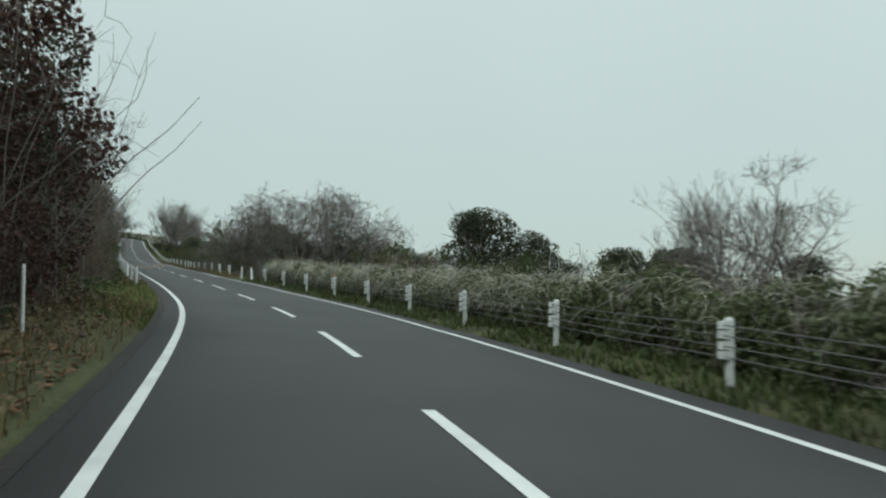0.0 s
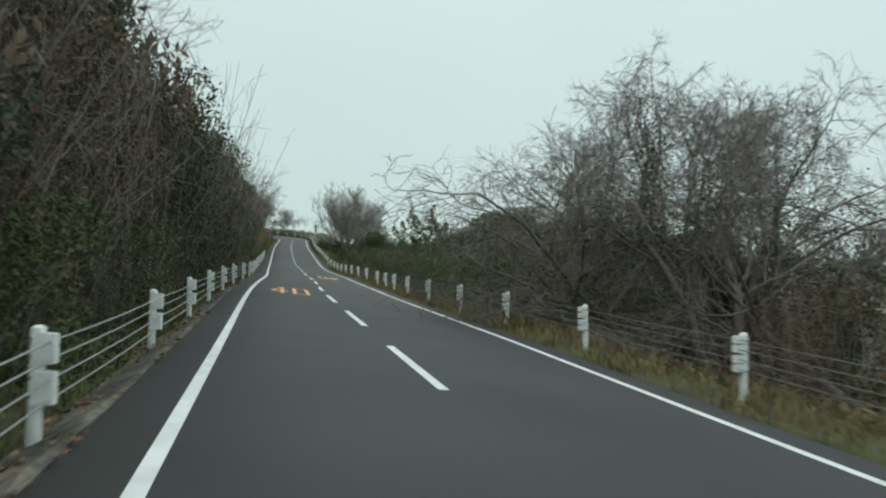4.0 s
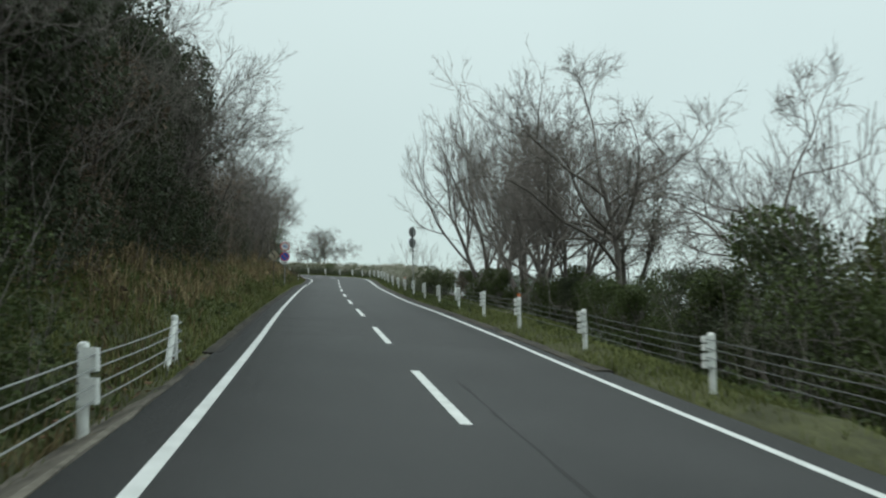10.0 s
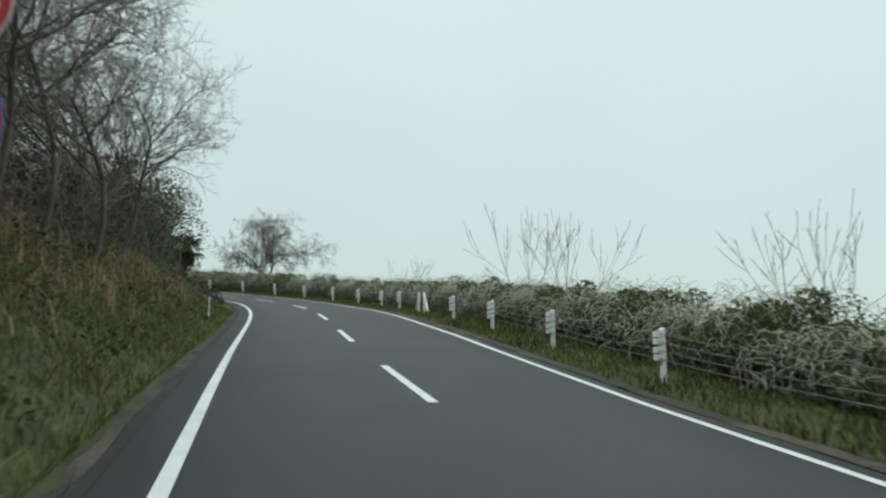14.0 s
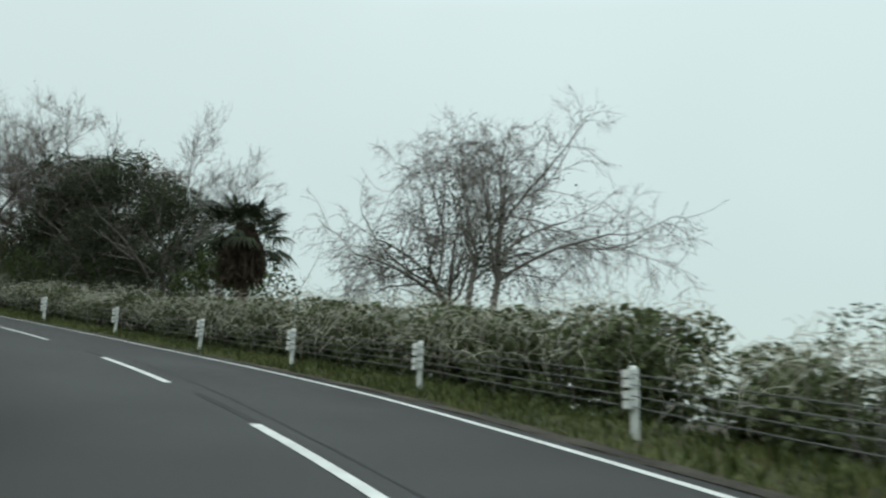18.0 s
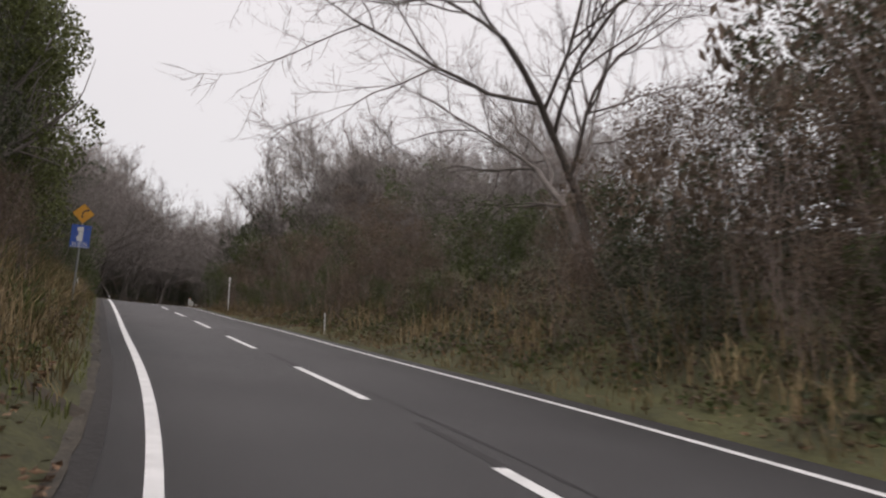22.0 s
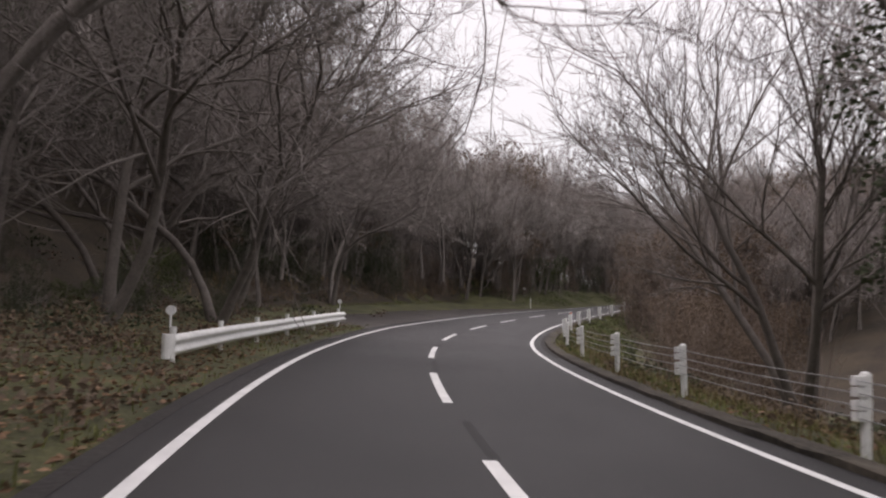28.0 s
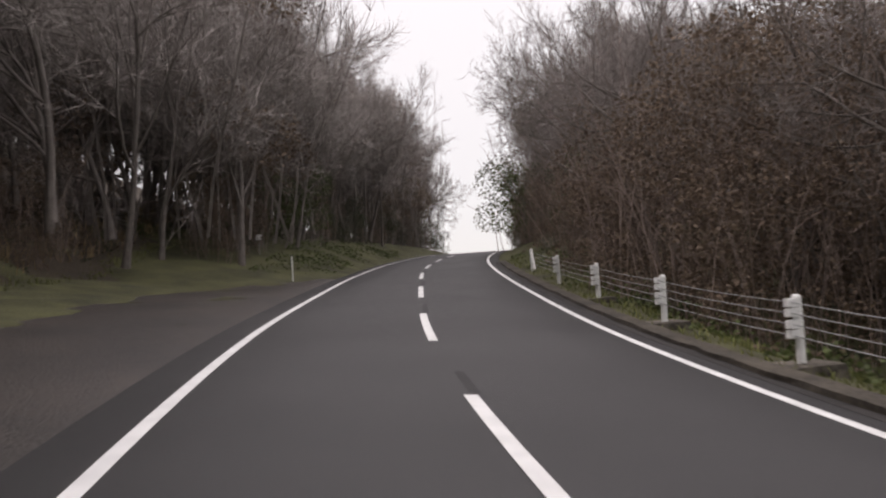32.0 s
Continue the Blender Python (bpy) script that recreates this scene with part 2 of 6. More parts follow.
LEAF_HEDGE = material("hedge_leaf", (0.05, 0.066, 0.03), (0.15, 0.175, 0.085), scale=0.9, fine=6, rough=0.6, bump=0, spread=0.4, translucent=0.25)
LEAF_BAMBOO = material("bamboo_leaf", (0.055, 0.07, 0.022), (0.15, 0.17, 0.065), scale=0.7, fine=5, rough=0.55, bump=0, spread=0.4, translucent=0.3)
LEAF_BROWN = material("withered_leaf", (0.085, 0.066, 0.05), (0.22, 0.165, 0.12), scale=0.8, fine=6, rough=0.8, bump=0, spread=0.32, translucent=0.2)
LEAF_RED = material("dark_red_leaf", (0.042, 0.024, 0.02), (0.12, 0.062, 0.05), scale=0.8, fine=6, rough=0.6, bump=0, spread=0.32, translucent=0.2)
LITTER = material("leaf_litter", (0.05, 0.03, 0.018), (0.26, 0.15, 0.085), scale=3, fine=14, rough=0.85, bump=0, spread=0.6)
STRAW = material("dry_stem", (0.28, 0.272, 0.215), (0.64, 0.62, 0.52), scale=2, fine=10, rough=0.85, bump=0, spread=0.4)
GRASS = material("grass_blade", (0.065, 0.084, 0.026), (0.215, 0.228, 0.088), scale=0.3, fine=3, rough=0.8, bump=0, spread=0.45, translucent=0.25)
GRASS_DRY = material("dry_grass_blade", (0.1, 0.08, 0.04), (0.23, 0.18, 0.095), scale=0.4, fine=4, rough=0.85, bump=0, spread=0.4, translucent=0.15)
STRAW_GRASS = material("straw_grass_blade", (0.14, 0.1, 0.055), (0.4, 0.31, 0.18), scale=0.6, fine=5, rough=0.85, bump=0, spread=0.5, translucent=0.15)
FROND = material("palm_frond", (0.02, 0.03, 0.014), (0.06, 0.078, 0.038), scale=1.5, fine=10, rough=0.75, bump=0, spread=0.35)
FIBRE = material("palm_fibre", (0.03, 0.022, 0.014), (0.085, 0.062, 0.04), scale=3, fine=22, rough=0.95, bump=0.9)

# ---------------------------------------------------------------- mesh helpers


def mesh_of(name, verts, faces, mat, smooth=False):
    me = bpy.data.meshes.new(name)
    me.from_pydata([tuple(v) for v in verts] if not isinstance(verts, np.ndarray) else verts.tolist(), [], faces if isinstance(faces, list) else faces.tolist())
    for m in (mat if isinstance(mat, (list, tuple)) else [mat]):
        me.materials.append(m)
    if smooth:
        me.polygons.foreach_set("use_smooth", [True] * len(me.polygons))
    me.update()
    return me


def put(name, me, parent=None, m=None, label="", category="", group="", kind=""):
    ob = new(name, me)
    if m is not None:
        ob.matrix_basis = m
    if parent is not None:
        ob.parent = parent
    return tagged(ob, label, category, group, kind)


def part(name, bm, mat, parent, label=""):
    me = bpy.data.meshes.new(name)
    bm.to_mesh(me)
    bm.free()
    me.materials.append(mat)
    return put(name, me, parent, label=label)


def hold(name, m, label, category, group="", kind=""):
    ob = new(name)
    ob.empty_display_size = 0.2
    ob.matrix_basis = m
    return tagged(ob, label, category, group, kind)


def box(bm, x, y, z, sx, sy, sz, rz=0.0, bevel=0.0):
    r = bmesh.ops.create_cube(bm, size=1, matrix=Matrix.Translation((x, y, z)) @ Matrix.Rotation(rz, 4, "Z") @ Matrix.Diagonal((sx, sy, sz, 1)))
    if bevel:
        es = list({e for v in r["verts"] for e in v.link_edges})
        bmesh.ops.bevel(bm, geom=es, offset=bevel, segments=2, affect="EDGES", profile=0.5)
    return bm


def rod(bm, a, b, r0, r1=None, seg=10):
    a, b = Vector(a), Vector(b)
    d = b - a
    m = Matrix.Translation((a + b) / 2) @ d.to_track_quat("Z", "Y").to_matrix().to_4x4()
    bmesh.ops.create_cone(bm, cap_ends=True, segments=seg, radius1=r0, radius2=r1 if r1 is not None else r0, depth=d.length, matrix=m)
    return bm


def strip(name, s0, s1, o0, o1, z, mat, step=1.0, parent=None, label=""):
    """A painted or laid strip along the road, flat on it."""
    n = max(1, int(round((s1 - s0) / step)))
    s = np.linspace(s0, s1, n + 1)
    v = np.concatenate([road_at(s, o0, z), road_at(s, o1, z)])
    f = [(i, i + 1, n + 2 + i, n + 1 + i) for i in range(n)] if o0 > o1 else [(i, n + 1 + i, n + 2 + i, i + 1) for i in range(n)]
    f = [tuple(reversed(q)) for q in f]
    return put(name, mesh_of(name, v, f, mat), parent, label=label)


def tubes(paths, sides):
    """Tapered tubes along polylines: lists of (points, radii)."""
    V, F, n0 = [], [], 0
    ang = np.arange(sides) * 2 * np.pi / sides
    for pts, rad in paths:
        pts, rad = np.asarray(pts, float), np.asarray(rad, float)
        d = np.gradient(pts, axis=0)
        d /= np.linalg.norm(d, axis=1)[:, None] + 1e-9
        ref = np.where(np.abs(d[:, 2:3]) > 0.9, [[1.0, 0, 0]], [[0, 0, 1.0]])
        u = np.cross(d, ref)
        u /= np.linalg.norm(u, axis=1)[:, None] + 1e-9
        w = np.cross(d, u)
        ring = pts[:, None] + rad[:, None, None] * (np.cos(ang)[None, :, None] * u[:, None] + np.sin(ang)[None, :, None] * w[:, None])
        V.append(ring.reshape(-1, 3))
        k = len(pts)
        i, j = np.meshgrid(np.arange(k - 1), np.arange(sides), indexing="ij")
        a = n0 + i * sides + j
        b = n0 + i * sides + (j + 1) % sides
        F.append(np.stack([a, b, b + sides, a + sides], -1).reshape(-1, 4))
        n0 += k * sides
    return np.concatenate(V), np.concatenate(F)


def leaf_quads(centres, size, rng, flat=0.35, stretch=1.6, droop=0.0):
    """Pointed leaves: one four-cornered, creased blade at each centre, turned at random."""
    n = len(centres)
    a = rng.normal(size=(n, 3))
    a[:, 2] = a[:, 2] * 0.6 - droop
    a /= np.linalg.norm(a, axis=1)[:, None]
    b = np.cross(a, rng.normal(size=(n, 3)))
    b /= np.linalg.norm(b, axis=1)[:, None]
    c = np.cross(a, b)
    L = (size * rng.uniform(0.6, 1.35, n))[:, None]
    v = np.stack([centres - a * L * stretch / 2, centres + b * L * 0.5 + c * L * 0.12, centres + a * L * stretch / 2, centres - b * L * 0.5 + c * L * 0.12], 1)
    i = np.arange(n)[:, None] * 4
    return v.reshape(-1, 3), i + np.array([[0, 1, 2, 3]])

# ---------------------------------------------------------------- the lie of the land
# Height over the road at some metres from its edge, by stretches: (s, over the first metre, at 3 m, at 8 m, at 25 m)
LAND_L = np.array([(-28.3, 0.25, 0.9, 2.5, 6), (16.7, 0.2, 0.5, 2.0, 6), (29.7, 0.02, 0.1, 1.0, 5), (39.6, -0.42, -0.5, 0.6, 5), (91.5, -0.45, -0.6, 0.4, 4),
                   (146.3, -0.4, -0.3, 0.8, 5), (153.2, 0.3, 1.3, 3.0, 7), (191.3, 0.5, 1.9, 3.4, 7), (215.5, 0.45, 1.7, 3.4, 8), (251.4, 0.5, 2.2, 5.0, 12),
                   (300.8, 0.45, 2.3, 5.5, 14), (327.6, 0.35, 1.5, 4.0, 12), (346.1, 0.12, 0.4, 1.4, 13), (377.7, 0.0, -0.05, 0.5, 14), (407.7, 0.0, -0.02, 0.8, 14), (420.7, 0.35, 1.4, 3.0, 8), (450, 0.3, 1.0, 2.0, 7), (474, 0.3, 0.8, 1.4, 1), (555.7, 0.2, 0.6, 1.0, -2)], float)
LAND_R = np.array([(-28.3, 0.13, -0.2, -0.8, -3), (46.6, 0.13, -0.2, -1.0, -4), (61.6, 0.12, -0.7, -2.8, -6), (151.2, 0.12, -0.6, -2.6, -6), (166.2, 0.13, -0.1, -1.7, -8),
                   (269.5, 0.13, -0.1, -1.4, -9), (277.4, 0.1, 0.4, 0.8, 2), (291.1, 0.35, 1.6, 3.6, 6), (323.2, 0.25, 1.2, 3.2, 6), (336.6, 0.05, 0.2, 0.6, 1.0), (348, 0.0, -0.3, -1.2, -1), (375.7, -0.02, -0.8, -2.2, 2),
                   (395.7, -0.02, -0.9, -1.8, 6), (413.7, 0.1, 0.3, 1.5, 9), (427.7, 0.3, 1.2, 2.4, 6), (450, 0.3, 0.8, 1.2, 1), (555.7, 0.2, 0.6, 0.6, -2)], float)


def land(s, o):
    """Height over the road's edge at s along and o across."""
    s, o = np.broadcast_arrays(np.asarray(s, float), np.asarray(o, float))
    out = np.zeros(s.shape)
    for side, tab, edge in ((1, LAND_L, EDGE_L), (-1, LAND_R, EDGE_R)):
        d = side * o - edge
        h1, h3, h8, h25 = (np.interp(s, tab[:, 0], tab[:, i]) for i in (1, 2, 3, 4))
        h = np.where(d < 1, h1 * d, np.where(d < 3, h1 + (h3 - h1) * (d - 1) / 2, np.where(d < 8, h3 + (h8 - h3) * (d - 3) / 5, h8 + (h25 - h8) * np.clip((d - 8) / 17, 0, 1))))
        out = np.where(d > 0, h, out)
    return out


def ground_point(s, o):
    return road_at(s, o, land(s, o))


# The road: a slab with a kerbless edge, its lines and dashes
def ribbon(name, s0, s1, step, offsets, zs, mat, rough=0.0, seed=1, **tags):
    s = np.arange(s0, s1 + 0.01, step)
    rng = np.random.default_rng(seed)
    V = []
    for o, z in zip(offsets, zs):
        p = road_at(s, o(s) if callable(o) else o, 0)
        zz = z(s) if callable(z) else z
        p[:, 2] += zz
        if rough:
            p += rng.normal(size=p.shape) * rough * (0.0 if o in (offsets[0],) else 1.0)
        V.append(p)
    V, k = np.concatenate(V), len(s)
    F = []
    for j in range(len(offsets) - 1):
        a = j * k + np.arange(k - 1)
        F.append(np.stack([a, a + k, a + k + 1, a + 1], -1))
    F = np.concatenate(F)
    if offsets[0] < offsets[-1]:
        F = F[:, ::-1]
    F = F[:, ::-1] if tags.pop("flip", False) else F
    return put(name, mesh_of(name, V, F, mat, True), **tags)


road = ribbon("road", S_FROM, S_TO - 4, 1.0, [EDGE_L, EDGE_L - 0.02, 1.3, 0, -1.3, -EDGE_R + 0.02, -EDGE_R], [-0.2, 0, 0, 0, 0, 0, -0.2], ASPHALT,
              label="dark grey asphalt road with white lines", category="road", kind="structure")
strip("edge_line", S_FROM, S_TO - 4, HALF_L + 0.06, HALF_L - 0.06, 0.006, PAINT, 1.0, road, "solid white edge line")
strip("edge_line", S_FROM, S_TO - 4, -HALF_R + 0.06, -HALF_R - 0.06, 0.006, PAINT, 1.0, road, "solid white edge line")
DASH_AT = ((-3, -22.4), (0, 2.2), (3, 26.8), (5, 42.9), (7, 59.8), (12, 97.3), (13, 105.2), (16, 130), (18, 146.7), (19, 154.9), (21, 171.6), (22, 179.6), (24, 196),
           (28, 231.5), (29, 239.6), (30, 247.5), (33, 270.7), (34, 279), (36, 294.6), (38, 309.7), (42, 340.3), (43, 348.6), (46, 371), (47, 379), (48, 386.8), (67, 534.7))
for n in range(-2, 60):
    s0 = float(np.interp(n, [a for a, _ in DASH_AT], [b for _, b in DASH_AT]))
    long = 4.1 if s0 < 188 else 3.95
    s0 -= float(np.interp(s0, (188, 215), (0.35, 0.0)))
    strip("lane_dash", s0, s0 + long, 0.064, -0.064, 0.007, PAINT, 0.98, road)
    if s0 > 215:
        strip("joint", s0 + long + 0.02, s0 + long + (1.2 + 1.7 * math.sin(n * 2.1) ** 2), -0.01, -0.11, 0.004, SEALER, 0.5, road, "dark worn trace along the middle")

# One sheet of ground to the horizon


def ground_sheet():
    xs = np.concatenate([RX.min() - 60 - np.geomspace(3, 2400, 20)[::-1], np.arange(RX.min() - 60, RX.max() + 60, 2.5), RX.max() + 60 + np.geomspace(3, 2400, 20)])
    ys = np.concatenate([RY.min() - 60 - np.geomspace(3, 2400, 20)[::-1], np.arange(RY.min() - 60, RY.max() + 60, 2.5), RY.max() + 60 + np.geomspace(3, 2400, 20)])
    X, Y = np.meshgrid(xs, ys, indexing="ij")
    P = np.stack([X.ravel(), Y.ravel()], 1)
    near = np.empty(len(P), int)
    for i in range(0, len(P), 4000):
        q = P[i:i + 4000]
        near[i:i + 4000] = ((q[:, None, 0] - RX[None]) ** 2 + (q[:, None, 1] - RY[None]) ** 2).argmin(1)
    dx, dy = P[:, 0] - RX[near], P[:, 1] - RY[near]
    o = -dx * np.cos(HEAD[near]) - dy * np.sin(HEAD[near])
    far = np.hypot(dx, dy)
    o = np.where(far > np.abs(o) + 3, np.sign(o + 1e-6) * far, o)
    s = SG[near]
    b = BANKS[near] * np.clip(6.0 / np.maximum(np.abs(o), 1e-6), 0, 1)
    z = RZ[near] - b * o + land(s, o) + 0.5 * np.clip(o - 22, 0, 75) * np.clip((s - 318) / 25, 0, 1) * np.clip((452 - s) / 25, 0, 1)
    # away from the road the land follows the lowest of the slopes that run down to it
    low, rise = np.full(len(P), 1e9), np.where(o > 0, np.where(s > 455, 0.0, np.where(s > 325, 0.42, 0.3)), np.where(s > 335, 0.25, 0.1))
    for j in range(0, len(SG), 3):
        d = np.hypot(P[:, 0] - RX[j], P[:, 1] - RY[j])
        h = np.where(o > 0, np.interp(SG[j], LAND_L[:, 0], LAND_L[:, 4]), np.interp(SG[j], LAND_R[:, 0], LAND_R[:, 4]))
        low = np.minimum(low, RZ[j] + h + np.where((o > 0) | (SG[j] < 425), rise, 0.0) * np.clip(d - 25, 0, 400))
    f = np.clip((far - 9) / 14, 0, 1)
    z = z + f * (np.minimum(low, z) - z)
    z += np.where(np.abs(o) < 9.5, -0.35 - 0.25 * (np.abs(o) < 4), 0)
    z += 0.25 * np.sin(P[:, 0] * 0.31) * np.cos(P[:, 1] * 0.27) * np.clip((np.abs(o) - 9) / 10, 0, 1)
    z = np.where(far > 60, z + (np.where(o > 0, -0.05, -0.12)) * np.clip(far - 60, 0, 400), z)
    k = len(ys)
    a = (np.arange(len(xs) - 1)[:, None] * k + np.arange(k - 1)[None]).ravel()
    F = np.stack([a, a + k, a + k + 1, a + 1], -1)
    return mesh_of("ground", np.column_stack([P, z]), F, EARTH, True)


put("ground", ground_sheet(), label="brown earth with rough grass beside the road", category="ground", kind="structure")


def verge(name, side, label):
    edge = EDGE_L if side > 0 else EDGE_R
    d = np.array([-0.04, 0.0, 0.25, 0.5, 0.8, 1.2, 1.7, 2.3, 3.0, 3.8, 4.8, 6.0, 7.4, 9.0])
    s = np.arange(S_FROM, S_TO - 6, 0.75)
    S, D = np.meshgrid(s, d, indexing="ij")
    O = side * (edge + D)
    P = road_at(S, O, 0)
    P[..., 2] += land(S, O) - 0.03
    bumps = np.array([noise.noise((p[0] * 0.9, p[1] * 0.9, 3.0 * side)) for p in P.reshape(-1, 3)]).reshape(S.shape)
    P[..., 2] += bumps * 0.12 * np.clip(D / 1.2, 0, 1) - 0.5 * (D < -0.01)
    k = len(d)
    a = (np.arange(len(s) - 1)[:, None] * k + np.arange(k - 1)[None]).ravel()
    F = np.stack([a, a + 1, a + k + 1, a + k], -1)
    if side < 0:
        F = F[:, ::-1]
    F = F[:, ::-1]
    return put(name, mesh_of(name, P.reshape(-1, 3), F, VERGE, True), label=label, category="verge", kind="structure")


verge("verge_west", 1, "grassy roadside bank with litter and moss")
verge("verge_east", -1, "low grassy verge along the asphalt edge")

# ---------------------------------------------------------------- cable barriers


def bracket_mesh(h, lines):
    """Two boxy clamp covers one over the other on the road side of a post, h high each, with thin gaps between their plates."""
    bm = bmesh.new()
    for i in range(2):
        z0, z1 = h * i + 0.008, h * (i + 1) - 0.012
        cuts = [z0] + ([z0 + (z1 - z0) * 0.5] if lines else []) + [z1]
        for a, b in zip(cuts[:-1], cuts[1:]):
            prof = [(-0.03, -0.056), (0.115, -0.054), (0.13, -0.042), (0.13, 0.042), (0.115, 0.054), (-0.03, 0.056)]
            lo = [bm.verts.new((x, y, a + 0.004 + (0.02 if i == 1 and x > 0.1 and not lines else 0))) for x, y in prof]
            hi = [bm.verts.new((x * 0.985, y * 0.98, b - 0.004 - (0.012 if x > 0.1 else 0))) for x, y in prof]
            for k in range(6):
                j = (k + 1) % 6
                bm.faces.new((lo[k], lo[j], hi[j], hi[k]))
            bm.faces.new(hi)
            bm.faces.new(list(reversed(lo)))
    me = bpy.data.meshes.new("bracket")
    bm.to_mesh(me)
    bm.free()
    me.materials.append(STEEL_WHITE)
    return me


def post_mesh(top, deep=0.5):
    bm = bmesh.new()
    rod(bm, (0, 0, -deep), (0, 0, top - 0.03), 0.05, seg=14)
    rod(bm, (0, 0, top - 0.03), (0, 0, top - 0.005), 0.053, 0.047, seg=14)
    rod(bm, (0, 0, top - 0.005), (0, 0, top + 0.01), 0.047, 0.02, seg=14)
    me = bpy.data.meshes.new("post")
    bm.to_mesh(me)
    bm.free()
    me.materials.append(STEEL_WHITE)
    return me


def bolts_mesh(zs):
    bm = bmesh.new()
    for z in zs:
        rod(bm, (-0.03, 0.05, z), (-0.03, 0.072, z), 0.014, seg=6)
        rod(bm, (-0.03, -0.05, z), (-0.03, -0.072, z), 0.014, seg=6)
    me = bpy.data.meshes.new("bolts")
    bm.to_mesh(me)
    bm.free()
    me.materials.append(STEEL_GREY)
    return me


POST_HIGH, POST_LOW = post_mesh(0.84), post_mesh(0.76)
BRACKET_TWO, BRACKET_FOUR = bracket_mesh(0.26, False), bracket_mesh(0.235, True)
BOLTS = bolts_mesh((0.37, 0.5, 0.64, 0.76))
FOOT = mesh_of("base_block", *(lambda v: (v, [(0, 1, 2, 3), (4, 7, 6, 5), (0, 4, 5, 1), (1, 5, 6, 2), (2, 6, 7, 3), (3, 7, 4, 0)]))(
    [(-0.3, -0.35, 0.03), (-0.3, 0.35, 0.02), (0.3, 0.35, 0.0), (0.3, -0.35, 0.01), (-0.33, -0.4, -0.3), (-0.33, 0.4, -0.3), (0.33, 0.4, -0.3), (0.33, -0.4, -0.3)][::1]), CONCRETE)


def cable_barrier(label, line, at, ends, high, reflectors=(), feet=()):
    """Posts at the given places on a line beside the road, with strained cables; ends: indices of braced end posts."""
    side = 1 if line > 0 else -1
    base = hold("cable_barrier", Matrix.Translation(road_at(at[0], line).tolist()), label, "guard rail", "cable barriers along the road")
    inv = base.matrix_basis.inverted()
    top = 0.84 if high else 0.76
    low = -0.19 if high else 0.09 if at[0] < 300 else 0.04
    levels = (0.35, 0.49, 0.63, 0.75) if high else (0.32, 0.44, 0.56, 0.68)
    rng = random.Random(int(at[0] * 10))
    for i, s in enumerate(at):
        p = road_at(s, line, low)
        # the bracket looks towards the road, away from it on the far side's posts is the bare tube
        m = inv @ Matrix.Translation(p.tolist()) @ Matrix.Rotation(heading(s) + (math.pi if side > 0 else 0) + math.pi, 4, "Z") @ pose(0, 0, 0, rng.uniform(-1.2, 1.2), rng.uniform(-1.6, 1.6), 0)
        post = put("post", POST_HIGH if high else POST_LOW, base, m)
        if i not in ends:
            put("bracket", BRACKET_TWO if high else BRACKET_FOUR, post, Matrix.Translation((0, 0, 0.3 if high else 0.28)), label="white stacked cable clamps")
            if high:
                put("bolt", BOLTS, post)
        else:
            bm = bmesh.new()
            k = (1 if i == 0 else -1) * side
            rod(bm, (0, 0, top - 0.08), (0, k * 0.62, 0.02), 0.045, seg=10)
            part("brace", bm, STEEL_WHITE, post, "white diagonal brace of an end post")
            for z in levels:
                bm = bmesh.new()
                rod(bm, (0.05, 0, z), (0.085, 0, z), 0.02, seg=8)
                part("anchor", bm, STEEL_GREY, post)
        if i in reflectors:
            bm = bmesh.new()
            bmesh.ops.create_uvsphere(bm, u_segments=10, v_segments=7, radius=0.045, matrix=Matrix.Translation((0.0, 0, top + 0.05)) @ Matrix.Diagonal((1, 0.6, 1, 1)))
            rod(bm, (0, 0, top - 0.01), (0, 0, top + 0.03), 0.012, seg=6)
            part("reflector", bm, SIGN_WHITE if high else REFLECTOR, post, "round white reflector on the post's top" if high else "orange reflector on the post's top")
        if i in feet:
            put("base_block", FOOT, post)
    for z in levels:
        pts = []
        for a, b in zip(at[:-1], at[1:]):
            for u in np.linspace(0, 1, 5)[:-1]:
                pts.append(road_at(a + (b - a) * u, line - side * 0.09, z + low - 0.02 * math.sin(u * math.pi)))
        pts.append(road_at(at[-1], line - side * 0.09, z + low))
        v, f = tubes([(np.array(pts) - np.array(base.matrix_basis.translation), np.full(len(pts), 0.0085 if high else 0.0065))], 5)
        put("cable", mesh_of("cable", v, f, CABLE if high or at[0] > 300 else CABLE_DULL), base)
    return base


RIGHT_A = (-12.9, -7.9, -2.9, 2.1, 7.1, 12.1, 17.1, 21.7, 26.3, 31.1, 36, 41, 46, 50.8)
RIGHT_B = (54.4, 59.9, 65, 70.1, 75.1, 80.6, 86.1, 91.1, 94.8, 98.6, 103.9, 109.1, 114.4, 119.8, 124.8, 129.2, 133.5, 138.8, 144, 148.9, 154.1, 159.3, 163.8, 168.4, 173.3, 178.2, 183.1, 187.9, 192.7, 197.6, 202.3, 207, 211.7, 216.5)
RIGHT_C = (217.5, 221.2, 224.6, 228.7, 233, 237.5, 242, 246.7, 251.3, 255.6, 260.2, 264.5, 269.2, 273.4)
RIGHT_D = (348.0, 353.5, 358.4, 362.7, 367.4, 372.4, 377.6, 382.6, 387.2, 392.1, 396.5, 401.1, 406.1, 411.6)
LEFT_A = (37.6, 43.8, 49.6)
LEFT_B = (53.1, 56.9, 62.4, 67.6, 72.6, 78.1, 83.5, 89.5, 95.3, 100.5, 105.8, 111.1, 116.7)
LEFT_C = (117.7, 123, 127.7, 132.1, 138.6, 146, 150.5)
cable_barrier("white cable guard rail before a vine-covered hedge", RAIL_R, RIGHT_A, (len(RIGHT_A) - 1,), False, (9,))
